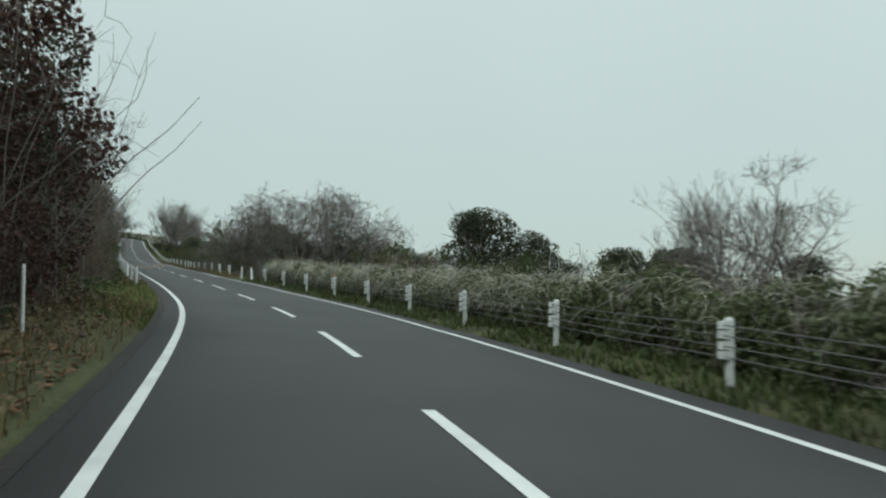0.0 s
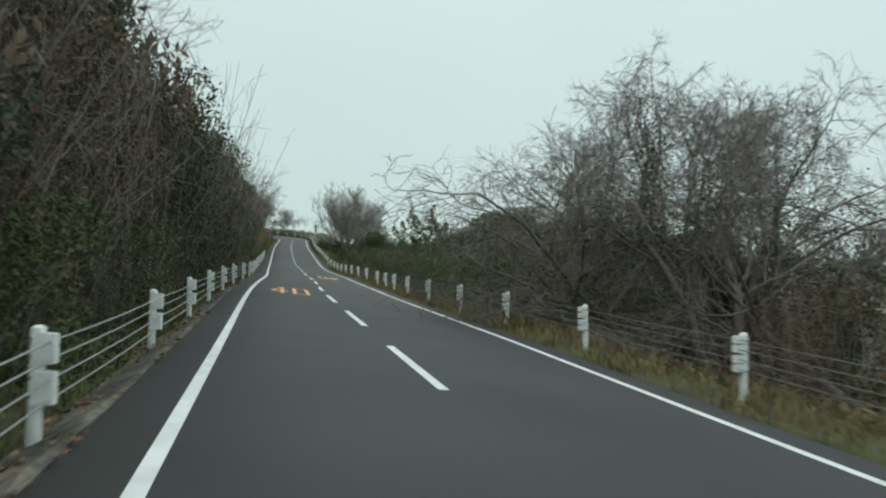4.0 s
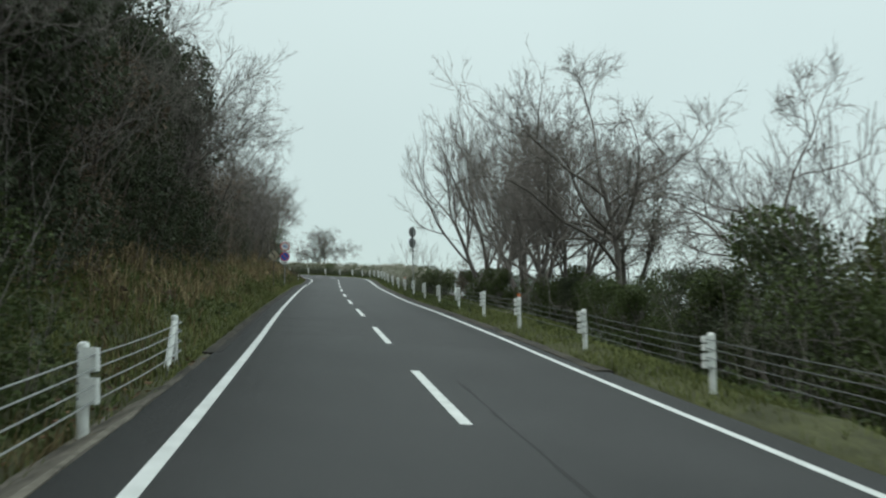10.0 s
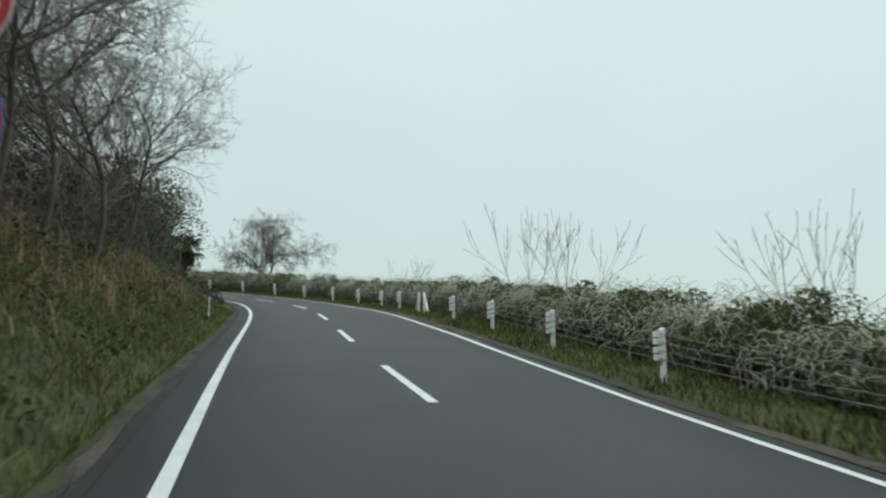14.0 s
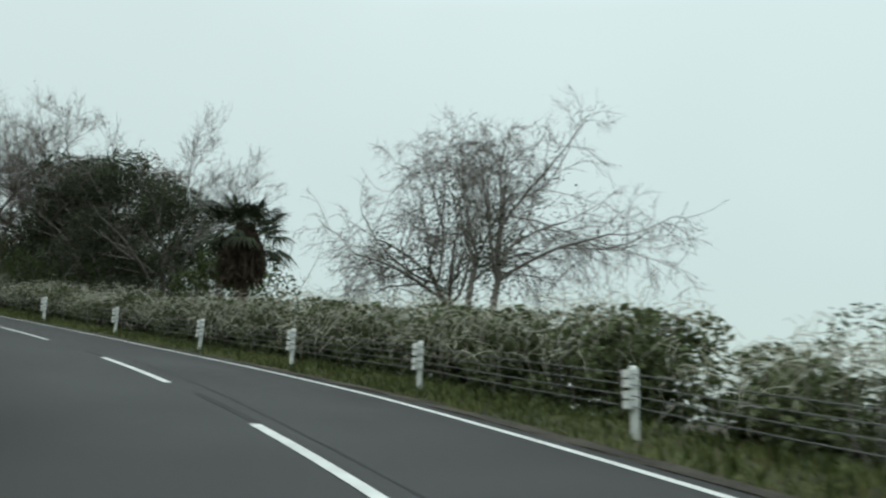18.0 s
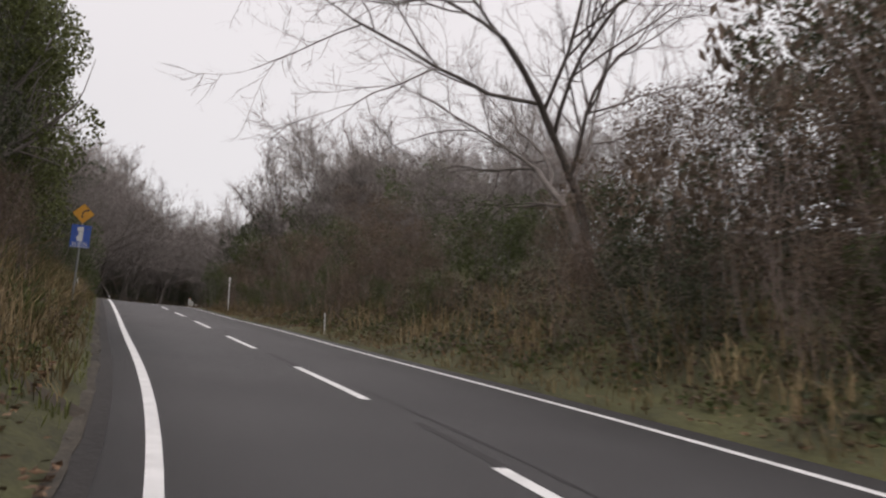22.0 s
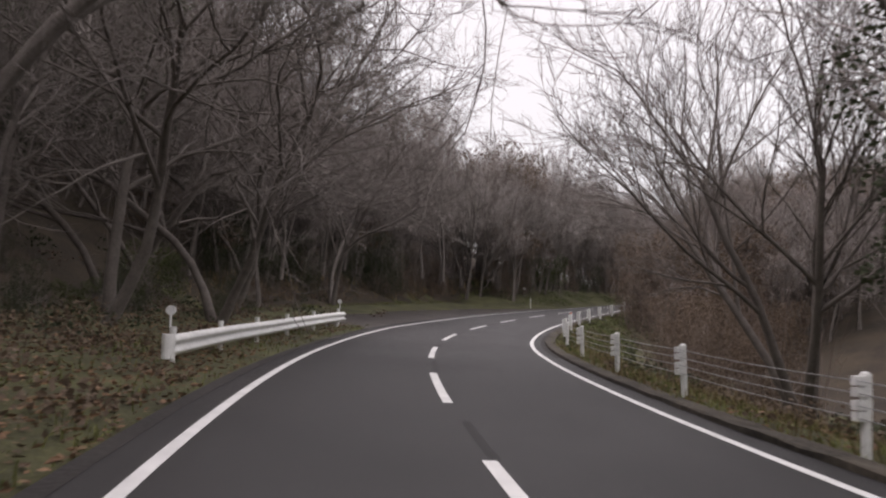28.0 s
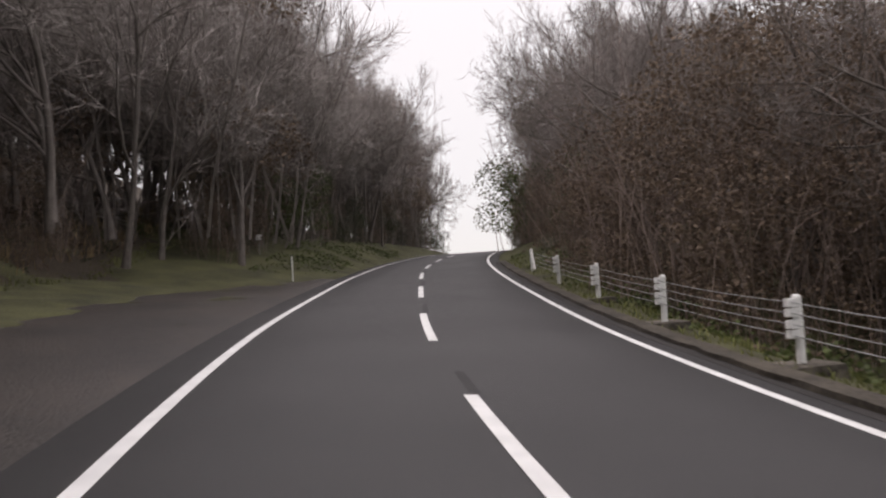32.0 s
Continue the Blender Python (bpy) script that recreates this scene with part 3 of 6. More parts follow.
cable_barrier("long white cable guard rail on the grass verge", RAIL_R, RIGHT_B, (0, len(RIGHT_B) - 1), False, (21, 27))
cable_barrier("white cable guard rail round the bend", RAIL_R, RIGHT_C, (0, len(RIGHT_C) - 1), False, (13,))
cable_barrier("white cable guard rail on concrete blocks", RAIL_R, RIGHT_D, (len(RIGHT_D) - 1,), False, (0, 7), feet=(5, 6, 7, 8, 9, 10, 11))
cable_barrier("short white cable guard rail on a concrete kerb", RAIL_L, LEFT_A, (0, 2), True)
cable_barrier("white four-cable guard rail on a concrete kerb", RAIL_L, LEFT_B, (0, len(LEFT_B) - 1), True)
cable_barrier("white four-cable guard rail beside dark thicket", RAIL_L, LEFT_C, (0, len(LEFT_C) - 1), True, (0,))

# Kerbs: rough concrete strips under the barriers


def kerb(name, s0, s1, inner, outer, high, label, seed, mat=CONCRETE, fall=0.0):
    s = np.arange(s0, s1 + 0.01, 0.5)
    rng = np.random.default_rng(seed)
    n = len(s)
    rows = [(inner, -0.15), (inner, high * 0.9), (inner + (outer - inner) * 0.12, high), (outer - (outer - inner) * 0.1, high - fall), (outer, high * 0.8 - fall), (outer, -0.3 - fall)]
    V = []
    for o, z in rows:
        p = road_at(s, o + rng.normal(size=n) * 0.012, z)
        p[:, 2] += rng.normal(size=n) * 0.008 * (z > -0.14)
        V.append(p)
    V = np.concatenate(V)
    F = []
    for j in range(len(rows) - 1):
        a = j * n + np.arange(n - 1)
        F.append(np.stack([a, a + 1, a + n + 1, a + n], -1))
    F = np.concatenate(F)
    F = (F if inner > 0 else F[:, ::-1]).tolist() + [[j * n for j in range(6)], [j * n + n - 1 for j in range(6)]]
    return put(name, mesh_of(name, V, F, mat), label=label, category="kerb", kind="structure")


kerb("kerb_west", 36.1, 151.7, 3.03, 3.47, 0.012, "stained low concrete strip under the guard rail", 3, fall=0.17)
kerb("kerb_east", 349.5, 419.7, -3.16, -3.5, 0.07, "mossy concrete kerb along the bend", 4, CONCRETE_DARK)
kerb("gutter_east", 151.2, 269.5, -3.0, -3.3, 0.012, "narrow concrete edge strip", 5, CONCRETE_DARK)
kerb("gutter_west", 151.9, 336.0, 3.03, 3.28, 0.015, "dark dirt-filled gutter at the foot of the bank", 6, CONCRETE_DARK)

# ---------------------------------------------------------------- plants


def grow(rng, start, way, length, radius, level, deepest, out, up=0.25, wild=0.35, kids=(6, 5, 5, 4), spread=(0.5, 0.95), shrink=0.62, droop=0.0, clear=0.4):
    """A limb and, from it, its branches: adds (level, points, radii) to out."""
    n = 8 if level == 0 else (7 if level == 1 else (5 if level < deepest else 3))
    pts, d, p = [np.array(start, float)], np.array(way, float), np.array(start, float)
    curl = rng.normal(size=3) * wild * 0.55
    for i in range(n):
        d = d + curl / n + rng.normal(size=3) * wild * 0.42 / math.sqrt(n) + np.array((0, 0, up - (droop if level > 2 else 0))) * (0.6 if level else 0.2) / n
        d /= np.linalg.norm(d)
        p = p + d * length / n
        pts.append(p.copy())
    pts = np.array(pts)
    rad = radius * np.linspace(1, 0.5 if level < deepest else 0.4, n + 1)
    if level == 0:
        rad[0] *= 1.35
    out.append((level, pts, rad))
    if level >= deepest:
        return
    k = kids[min(level, len(kids) - 1)]
    for i in range(k):
        f = 1.0 if i == 0 else (rng.uniform(clear, 1.0) if level == 0 else rng.uniform(0.2, 1.0))
        j = min(int(f * n), n - 1)
        base = pts[j] + (pts[j + 1] - pts[j]) * (f * n - j)
        ax = pts[j + 1] - pts[j]
        ax /= np.linalg.norm(ax)
        side = np.cross(ax, rng.normal(size=3))
        side /= np.linalg.norm(side) + 1e-9
        a = rng.uniform(*spread) * (0.5 if i == 0 else 1)
        grow(rng, base, ax * math.cos(a) + side * math.sin(a), length * (shrink if level else min(shrink + 0.12, 0.85)) * rng.uniform(0.7, 1.15) * (1.1 - 0.3 * f), max(rad[j] * 0.6, 0.004), level + 1, deepest, out, up, wild, kids, spread, shrink, droop)


def spray(rng, limbs, level, each, long, thin):
    """Fine twigs: tapered slivers off the outer limbs, (vertices, faces)."""
    segs = [(p[i], p[i + 1]) for l, p, r in limbs if l >= level for i in range(len(p) - 1)]
    a, b = np.array([q[0] for q in segs]), np.array([q[1] for q in segs])
    k = rng.integers(0, len(a), int(len(a) * each))
    root = a[k] + (b[k] - a[k]) * rng.uniform(0, 1, (len(k), 1))
    d = (b[k] - a[k]) / (np.linalg.norm(b[k] - a[k], axis=1)[:, None] + 1e-9)
    d = d + rng.normal(size=d.shape) * 0.5 + (0, 0, 0.12)
    d /= np.linalg.norm(d, axis=1)[:, None]
    w = np.cross(d, rng.normal(size=d.shape))
    w *= thin / (np.linalg.norm(w, axis=1)[:, None] + 1e-9)
    n = long * rng.uniform(0.4, 1.3, (len(k), 1))
    bend = rng.normal(size=d.shape) * 0.12 * n
    v = np.stack([root - w, root + w, root + d * n * 0.55 + bend + w * 0.6, root + d * n * 0.55 + bend - w * 0.6, root + d * n], 1).reshape(-1, 3)
    i = np.arange(len(k))[:, None] * 5
    return v, (i + np.array([[0, 1, 2, 3]])).tolist() + (i + np.array([[3, 2, 4]])).tolist()


def limb_parts(ob, limbs, deepest, split=True, extra=None):
    """The trunk, each main limb with its branches as a part, and the twigs. Evergreens keep their hidden limbs with the trunk."""
    fat = lambda some: [(p, np.maximum(r, 0.0048)) for l, p, r in some]
    v, f = tubes(fat([q for q in limbs if q[0] == 0 or not split and q[0] <= deepest]), 8 if split else 5)
    put("trunk", mesh_of("trunk", v, f, BARK, True), ob)
    if not split:
        return
    many = sum(q[0] == 0 for q in limbs) > 2
    groups = []
    for q in limbs:
        if q[0] == (0 if many else 1):
            groups.append([])
        if q[0] in (1, 2):
            groups[-1].append(q)
    for g in groups:
        if g:
            v, f = tubes(fat(g), 5)
            put("limb", mesh_of("limb", v, f, BARK, True), ob)
    fine = [q for q in limbs if q[0] >= 3]
    v, f = tubes(fat(fine if fine else limbs[-1:]), 3)
    f = f.tolist()
    if extra is not None:
        f += (np.array(extra[1][:len(extra[1]) // 2]) + len(v)).tolist() + (np.array(extra[1][len(extra[1]) // 2:]) + len(v)).tolist()
        v = np.concatenate([v, extra[0]])
    put("twig", mesh_of("twig", v, f, TWIG), ob, kind="stuff")


def bare_tree(seed, high, label, stems=1, lean=0.0, kids=(7, 6, 5, 4), up=0.25, wild=0.4, spread=(0.45, 0.95), trunk=0.42, radius=0.11, deepest=4, shrink=0.66, ivy=0, drape=0, droop=0.0, clear=0.4):
    rng = np.random.default_rng(seed)
    ob = hold("bare_tree", Matrix(), label, "tree", "bare trees beside the road")
    limbs = []
    for i in range(stems):
        a = 2 * math.pi * i / stems + rng.uniform(-0.4, 0.4)
        t = (0.32 if stems > 1 else 0.04) + rng.uniform(-0.05, 0.08)
        way = np.array((math.cos(a) * t + lean, math.sin(a) * t, 1.0))
        grow(rng, (0.12 * math.cos(a) * (stems > 1), 0.12 * math.sin(a) * (stems > 1), 0.0), way / np.linalg.norm(way), high * trunk, radius, 0, deepest, limbs, up, wild, kids, spread, shrink, droop, clear)
    # the whole tree brought to its height
    k = high / np.percentile(np.concatenate([p[:, 2] for l, p, r in limbs]), 99.5)
    limbs = [(l, p * k, r) for l, p, r in limbs]
    for l, p, r in limbs:
        if l == 0:
            p[0] -= (p[1] - p[0]) / np.linalg.norm(p[1] - p[0]) * 0.45
    limb_parts(ob, limbs, deepest, True, spray(rng, limbs, max(2, deepest - 1), (1.0 if stems > 3 else 1.5) if deepest > 2 else 3, 0.05 * high, 0.004))
    if drape:
        # thin creepers that hang from the outer limbs in loops
        ends, loops = np.concatenate([p[1:] for l, p, r in limbs if l in (1, 2)]), []
        for i in range(drape):
            p = ends[rng.integers(len(ends))]
            q = p + rng.normal(size=3) * (0.7, 0.7, 0.25)
            u, sag = np.linspace(0, 1, 8)[:, None], rng.uniform(0.2, 1.1)
            loops.append((p * (1 - u) + q * u - np.array((0, 0, 4.0)) * sag * u * (1 - u) * 0.6, np.full(8, 0.007)))
        v, f = tubes(loops, 3)
        put("creeper", mesh_of("creeper", v, f, TWIG), ob, label="hanging loops of creeper")
    if ivy:
        pts = np.concatenate([p for l, p, r in limbs if l <= 1])
        pts = pts[pts[:, 2] > 0.5]
        c = pts[rng.integers(0, len(pts), ivy)] + rng.normal(size=(ivy, 3)) * (0.2, 0.2, 0.3)
        v, f = leaf_quads(c, 0.042, rng)
        put("ivy", mesh_of("ivy", v, f, LEAF_DARK), ob, label="dark ivy over trunk and limbs")
    return ob


def clump_points(rng, n, blobs):
    """Points near the surface of a heap of blobs (x, y, z, rx, rz)."""
    blobs = np.array(blobs, float)
    w = blobs[:, 3] ** 2
    k = rng.choice(len(blobs), n, p=w / w.sum())
    d = rng.normal(size=(n, 3))
    d /= np.linalg.norm(d, axis=1)[:, None]
    r = rng.uniform(0.55, 1.06, n) ** 0.6
    return blobs[k, :3] + d * r[:, None] * np.stack([blobs[k, 3], blobs[k, 3], blobs[k, 4]], 1)


def evergreen(seed, high, wide, label, leaf=LEAF_DARK, n=5200, size=0.13, skirt=0.15, name="evergreen_tree", blobs=26, pointed=0.0, thick=0.014):
    rng = np.random.default_rng(seed)
    ob = hold(name, Matrix(), label, "tree", "evergreens beside the road")
    limbs = []
    grow(rng, (0, 0, -0.4), (0, 0, 1), high * 0.62, 0.05 + high * thick * 0.7, 0, 2, limbs, 0.3, 0.3, (9, 5), (0.5, 1.1))
    limb_parts(ob, limbs, 2, False)
    bl = []
    for i in range(blobs):
        z = high * (skirt + (0.97 - skirt) * rng.uniform() ** 0.8)
        u = (z / high - skirt) / (1 - skirt)
        rr = wide / 2 * (1 - pointed * u) * math.sqrt(max(0.06, 1 - (u * (1 - pointed) * 0.95) ** 2)) * rng.uniform(0.35, 0.85)
        a = rng.uniform(0, 6.28)
        s = wide * rng.uniform(0.12, 0.2) * (1 - 0.5 * pointed * u)
        bl.append((rr * math.cos(a), rr * math.sin(a), z - s * 0.4, s, s * 0.75))
    v, f = leaf_quads(clump_points(rng, n, bl), size, rng, droop=0.15)
    put("crown", mesh_of("crown", v, f, leaf), ob)
    return ob


def tangle(rng, stems, high, wide, thick, twigs, reach=1.0):
    """Thin bending stems with side twigs, for scrub."""
    paths = []
    for i in range(stems):
        a, r = rng.uniform(0, 6.28), wide / 2 * math.sqrt(rng.uniform()) * 0.85
        p, d = np.array((r * math.cos(a), r * math.sin(a), -0.3)), np.array((math.cos(a) * 0.12, math.sin(a) * 0.12, 1.0)) + rng.normal(size=3) * 0.1
        h = high * rng.uniform(0.5, 1.05)
        pts, curl = [p.copy()], rng.normal(size=3) * 0.04
        for k in range(6):
            d = d + curl + rng.normal(size=3) * 0.1
            d /= np.linalg.norm(d)
            p = p + d * h / 6
            pts.append(p.copy())
        paths.append((np.array(pts), np.linspace(thick, thick * 0.3, 7) * rng.uniform(0.6, 1.5)))
        for k in range(twigs):
            j = rng.integers(2, 7)
            q, e = pts[j].copy(), d + rng.normal(size=3) * 0.6
            e /= np.linalg.norm(e)
            tw, curl2 = [q.copy()], rng.normal(size=3) * 0.25 - (0, 0, 0.08)
            for m in range(2):
                e = e + curl2
                e /= np.linalg.norm(e)
                q = q + e * rng.uniform(0.15, 0.36) * reach
                tw.append(q.copy())
            paths.append((np.array(tw), np.linspace(thick * 0.4, thick * 0.22, 3)))
    return tubes(paths, 3)


def thicket(seed, high, wide, label, leaf, twig=TWIG, n=2000, stems=34, size=0.1, name="thicket", hanging=0, category="shrub", group="thicket along the road", kind="", twigs=6, thick=0.012, blobs=22, reach=1.0):
    """A tangle of thin stems and leaves, as it grows at a wood's edge."""
    rng = np.random.default_rng(seed)
    ob = hold(name, Matrix(), label, category, group, kind)
    v, f = tangle(rng, stems, high, wide, thick, twigs, reach)
    put("brushwood", mesh_of("brushwood", v, f, twig), ob)
    bl = []
    for i in range(blobs):
        a, r = rng.uniform(0, 6.28), wide / 2 * math.sqrt(rng.uniform()) * 0.85
        z = high * rng.uniform(0.03, 0.9) * (1 - 0.3 * r / wide)
        s = min(wide, 4.0) * rng.uniform(0.12, 0.22)
        bl.append((r * math.cos(a), r * math.sin(a), z, s, s * 0.9))
    v, f = leaf_quads(clump_points(rng, n, bl), size, rng, droop=0.25)
    put("foliage", mesh_of("foliage", v, f, leaf), ob)
    if hanging:
        q = clump_points(rng, hanging, [(0, 0, high * 0.75, wide * 0.42, high * 0.22)])
        v, f = leaf_quads(q, 0.12, rng, stretch=2.4, droop=1.6)
        put("dead_leaf", mesh_of("dead_leaf", v, f, LEAF_BROWN), ob, label="hanging withered leaves", kind="stuff")
    return ob


def bare_wood(seed, high, wide, label, stems=7, leaf=None, n=1500):
    """A stand of bare trees, crowns grown into one another, for the slopes behind the road."""
    rng = np.random.default_rng(seed)
    ob = hold("woodland", Matrix(), label, "woodland", "woodland behind the road", "stuff")
    limbs = []
    for i in range(stems):
        a, r = i * 2.4, wide / 2 * math.sqrt((i + 0.5) / stems)
        way = np.array((math.cos(a) * 0.12, math.sin(a) * 0.12, 1.0)) + rng.normal(size=3) * 0.12
        grow(rng, (r * math.cos(a), r * math.sin(a), -0.5), way / np.linalg.norm(way), high * rng.uniform(0.42, 0.6), 0.1, 0, 3, limbs, 0.3, 0.45, (7, 5, 4), (0.4, 1.0), 0.62, 0.0, 0.3)
    top = np.percentile(np.concatenate([p[:, 2] for l, p, r in limbs]), 99)
    limbs = [(l, p * np.array((1, 1, high / top)), r) for l, p, r in limbs]
    v, f = tubes([(p, np.maximum(r, 0.012)) for l, p, r in limbs if l < 3], 4)
    put("trunk", mesh_of("trunk", v, f, BARK, True), ob, kind="stuff")
    v, f = tubes([(p, np.maximum(r, 0.007)) for l, p, r in limbs if l == 3], 3)
    v2, f2 = spray(rng, limbs, 2, 4.2, 0.85, 0.0075)
    f = f.tolist() + (np.array(f2[:len(f2) // 2]) + len(v)).tolist() + (np.array(f2[len(f2) // 2:]) + len(v)).tolist()
    put("twig", mesh_of("twig", np.concatenate([v, v2]), f, TWIG_PALE), ob, kind="stuff")
    if leaf is not None:
        ends = np.concatenate([p[1:] for l, p, r in limbs if l >= 2])
        ends = ends[ends[:, 2] < high * 0.8]
        v, f = leaf_quads(ends[rng.integers(0, len(ends), n)] + rng.normal(size=(n, 3)) * 0.2, 0.075, rng, droop=0.4)
        put("foliage", mesh_of("foliage", v, f, leaf), ob, kind="stuff")
    return ob


def hedge(seed, label, long=5.0, high=1.25, deep=2.0, stalks=320, leaves=15000, leaf=LEAF_HEDGE):
    """A length of hedge overgrown with pale dry vine stems on its top and face; x towards the road's right, y along."""
    rng = np.random.default_rng(seed)
    ob = hold("hedge", Matrix(), label, "hedge", "hedge behind the guard rail")
    bl = []
    for i in range(84):
        y, xx = rng.uniform(-long / 2, long / 2), rng.uniform(0.25, deep)
        z = high * (rng.uniform(-0.1, 0.35) if i % 2 == 0 else rng.uniform(0.25, 0.8))
        s = rng.uniform(0.25, 0.42)
        bl.append((xx, y, z, s, s * 0.8))
    v, f = leaf_quads(clump_points(rng, leaves, bl), 0.068, rng)
    put("foliage", mesh_of("foliage", v, f, leaf), ob)
    paths, stems = [], []
    for i in range(stalks):
        face = i % 5 == 0
        p = np.array((rng.uniform(-0.12, 0.2) if face else rng.uniform(-0.1, deep), rng.uniform(-long / 2, long / 2), high * (rng.uniform(0.4, 0.85) if face else rng.uniform(0.7, 1.0))))
        d = np.array((rng.normal() * 0.8 - 0.25, rng.normal(), rng.uniform(-0.5, 0.4) if face else rng.uniform(-0.2, 0.9)))
        d /= np.linalg.norm(d)
        pts = [p.copy()]
        step = rng.uniform(0.06, 0.15)
        for k in range(4):
            d = d + rng.normal(size=3) * 0.4 + np.array((0, 0, -0.34))
            d /= np.linalg.norm(d)
            p = p + d * step
            pts.append(p.copy())
        paths.append((np.array(pts), np.linspace(0.006, 0.0024, 5)))
    for i in range(70):
        p = np.array((rng.uniform(0.1, deep), rng.uniform(-long / 2, long / 2), -0.2))
        pts = [p + (rng.normal(size=3) * 0.06 + (0, 0, high * u)) for u in np.linspace(0, 0.9, 5)]
        stems.append((np.array(pts), np.linspace(0.012, 0.006, 5)))
    v, f = tubes(paths, 3)
    put("dry_vine", mesh_of("dry_vine", v, f, STRAW), ob, label="pale dry vine stems")
    v, f = tubes(stems, 3)
    put("brushwood", mesh_of("brushwood", v, f, TWIG), ob)
    return ob


def bamboo(seed, high, label, culms=2, wide=1.2):
    """Tall culms with drooping sprays of narrow leaves at every joint."""
    rng = np.random.default_rng(seed)
    ob = hold("bamboo_clump", Matrix(), label, "bamboo", "bamboo below the road")
    for i in range(culms):
        a, r = rng.uniform(0, 6.28), wide / 2 * math.sqrt(rng.uniform())
        p, d, h = np.array((r * math.cos(a), r * math.sin(a), -0.3)), np.array((math.cos(a) * 0.05, math.sin(a) * 0.05, 1.0)), high * (1.0 if i == 0 else rng.uniform(0.6, 0.9))
        pts, bend, leaves, sprays = [p.copy()], np.array((math.cos(a), math.sin(a), 0)) * 0.012, [], []
        for k in range(26):
            d = d + bend * (k / 9) ** 2
            d /= np.linalg.norm(d)
            p = p + d * h / 26
            pts.append(p.copy())
            if k >= 8:
                for m in range(4):
                    b = rng.uniform(0, 6.28)
                    ln = h * 0.115 * (1.12 - ((k - 8) / 18) ** 1.6) * rng.uniform(0.7, 1.2)
                    u = np.linspace(0, 1, 5)[:, None]
                    arc = p + np.array((math.cos(b), math.sin(b), 0.0)) * ln * u + np.array((0, 0, 1.0)) * ln * (0.55 * u - 0.75 * u ** 2)
                    sprays.append((arc, np.linspace(0.007, 0.003, 5)))
                    w = rng.uniform(0.25, 1, 15)[:, None]
                    leaves.append(p + np.array((math.cos(b), math.sin(b), 0.0)) * ln * w + np.array((0, 0, 1.0)) * ln * (0.55 * w - 0.75 * w ** 2) + rng.normal(size=(15, 3)) * (0.05, 0.05, 0.05) - (0, 0, 0.05))
        v, f = tubes([(np.array(pts), np.linspace(0.035, 0.006, 27))], 6)
        c = put("culm", mesh_of("culm", v, f, LEAF_BAMBOO, True), ob)
        v, f = tubes(sprays, 3)
        put("twig", mesh_of("twig", v, f, LEAF_BAMBOO), c)
        v, f = leaf_quads(np.concatenate(leaves), 0.06, rng, stretch=3.0, droop=0.7)
        put("foliage", mesh_of("foliage", v, f, LEAF_BAMBOO), c)
    return ob


def palm(seed, high, label):
    rng = np.random.default_rng(seed)
    ob = hold("palm_tree", Matrix(), label, "palm tree")
    z = np.linspace(-0.4, high, 14)
    pts = np.stack([0.05 * np.sin(z), 0.03 * np.cos(z * 1.3), z], 1)
    v, f = tubes([(pts, 0.13 + 0.06 * np.linspace(0, 1, 14) + rng.uniform(-0.02, 0.02, 14))], 12)
    put("trunk", mesh_of("trunk", v, f, FIBRE, True), ob, label="trunk wrapped in brown fibre")
    # the skirt of dead fronds under the crown
    c = []
    for i in range(1300):
        u = rng.uniform()
        a, r = rng.uniform(0, 6.28), 0.16 + 0.42 * math.sin(math.pi * min(1, 0.25 + u * 0.75)) * rng.uniform(0.35, 1.1)
        c.append((r * math.cos(a), r * math.sin(a), high - 1.75 + 1.7 * u))
    v, f = leaf_quads(np.array(c), 0.07, rng, stretch=5.5, droop=3.0)
    put("dead_frond", mesh_of("dead_frond", v, f, FIBRE), ob, label="skirt of dead brown fronds")
    # fans: a stalk and a fan of folded blades
    for i in range(34):
        a, tilt = i * 2.4 + rng.uniform(-0.3, 0.3), rng.uniform(-0.5, 1.35)
        d = np.array((math.cos(a) * math.cos(tilt), math.sin(a) * math.cos(tilt), math.sin(tilt)))
        base, ln = np.array((0, 0, high + 0.05 - rng.uniform(0, 0.5))), rng.uniform(0.6, 1.0)
        tip = base + d * ln + np.array((0, 0, -0.1))
        side = np.cross(d, (0, 0, 1.0))
        side /= np.linalg.norm(side) + 1e-9
        V, F = [], []
        v, f = tubes([(np.array([base, base + d * ln * 0.5 + (0, 0, 0.02), tip]), np.array([0.016, 0.012, 0.01]))], 4)
        V.append(v)
        F += f.tolist()
        n0 = len(v)
        for k in range(17):
            b = (k - 8) / 8 * 1.75
            w = d * math.cos(b) + side * math.sin(b)
            nrm = np.cross(w, side * math.cos(b) - d * math.sin(b))
            L = 0.72 * (1 - 0.18 * abs(b)) * rng.uniform(0.9, 1.05)
            half = (side * math.cos(b) - d * math.sin(b)) * 0.028
            e = tip + w * L + np.array((0, 0, -0.13 - 0.1 * abs(b) - (0.12 if tilt < 0.2 else 0)))
            m = tip + w * L * 0.55 + np.array((0, 0, -0.015))
            V.append(np.array([tip, m - half + nrm * 0.012, e, m + half + nrm * 0.012, m - nrm * 0.008]))
            F += [(n0, n0 + 1, n0 + 4), (n0 + 1, n0 + 2, n0 + 4), (n0 + 2, n0 + 3, n0 + 4), (n0 + 3, n0, n0 + 4)]
            n0 += 5
        put("frond", mesh_of("frond", np.concatenate(V), F, FROND), ob)
    return ob


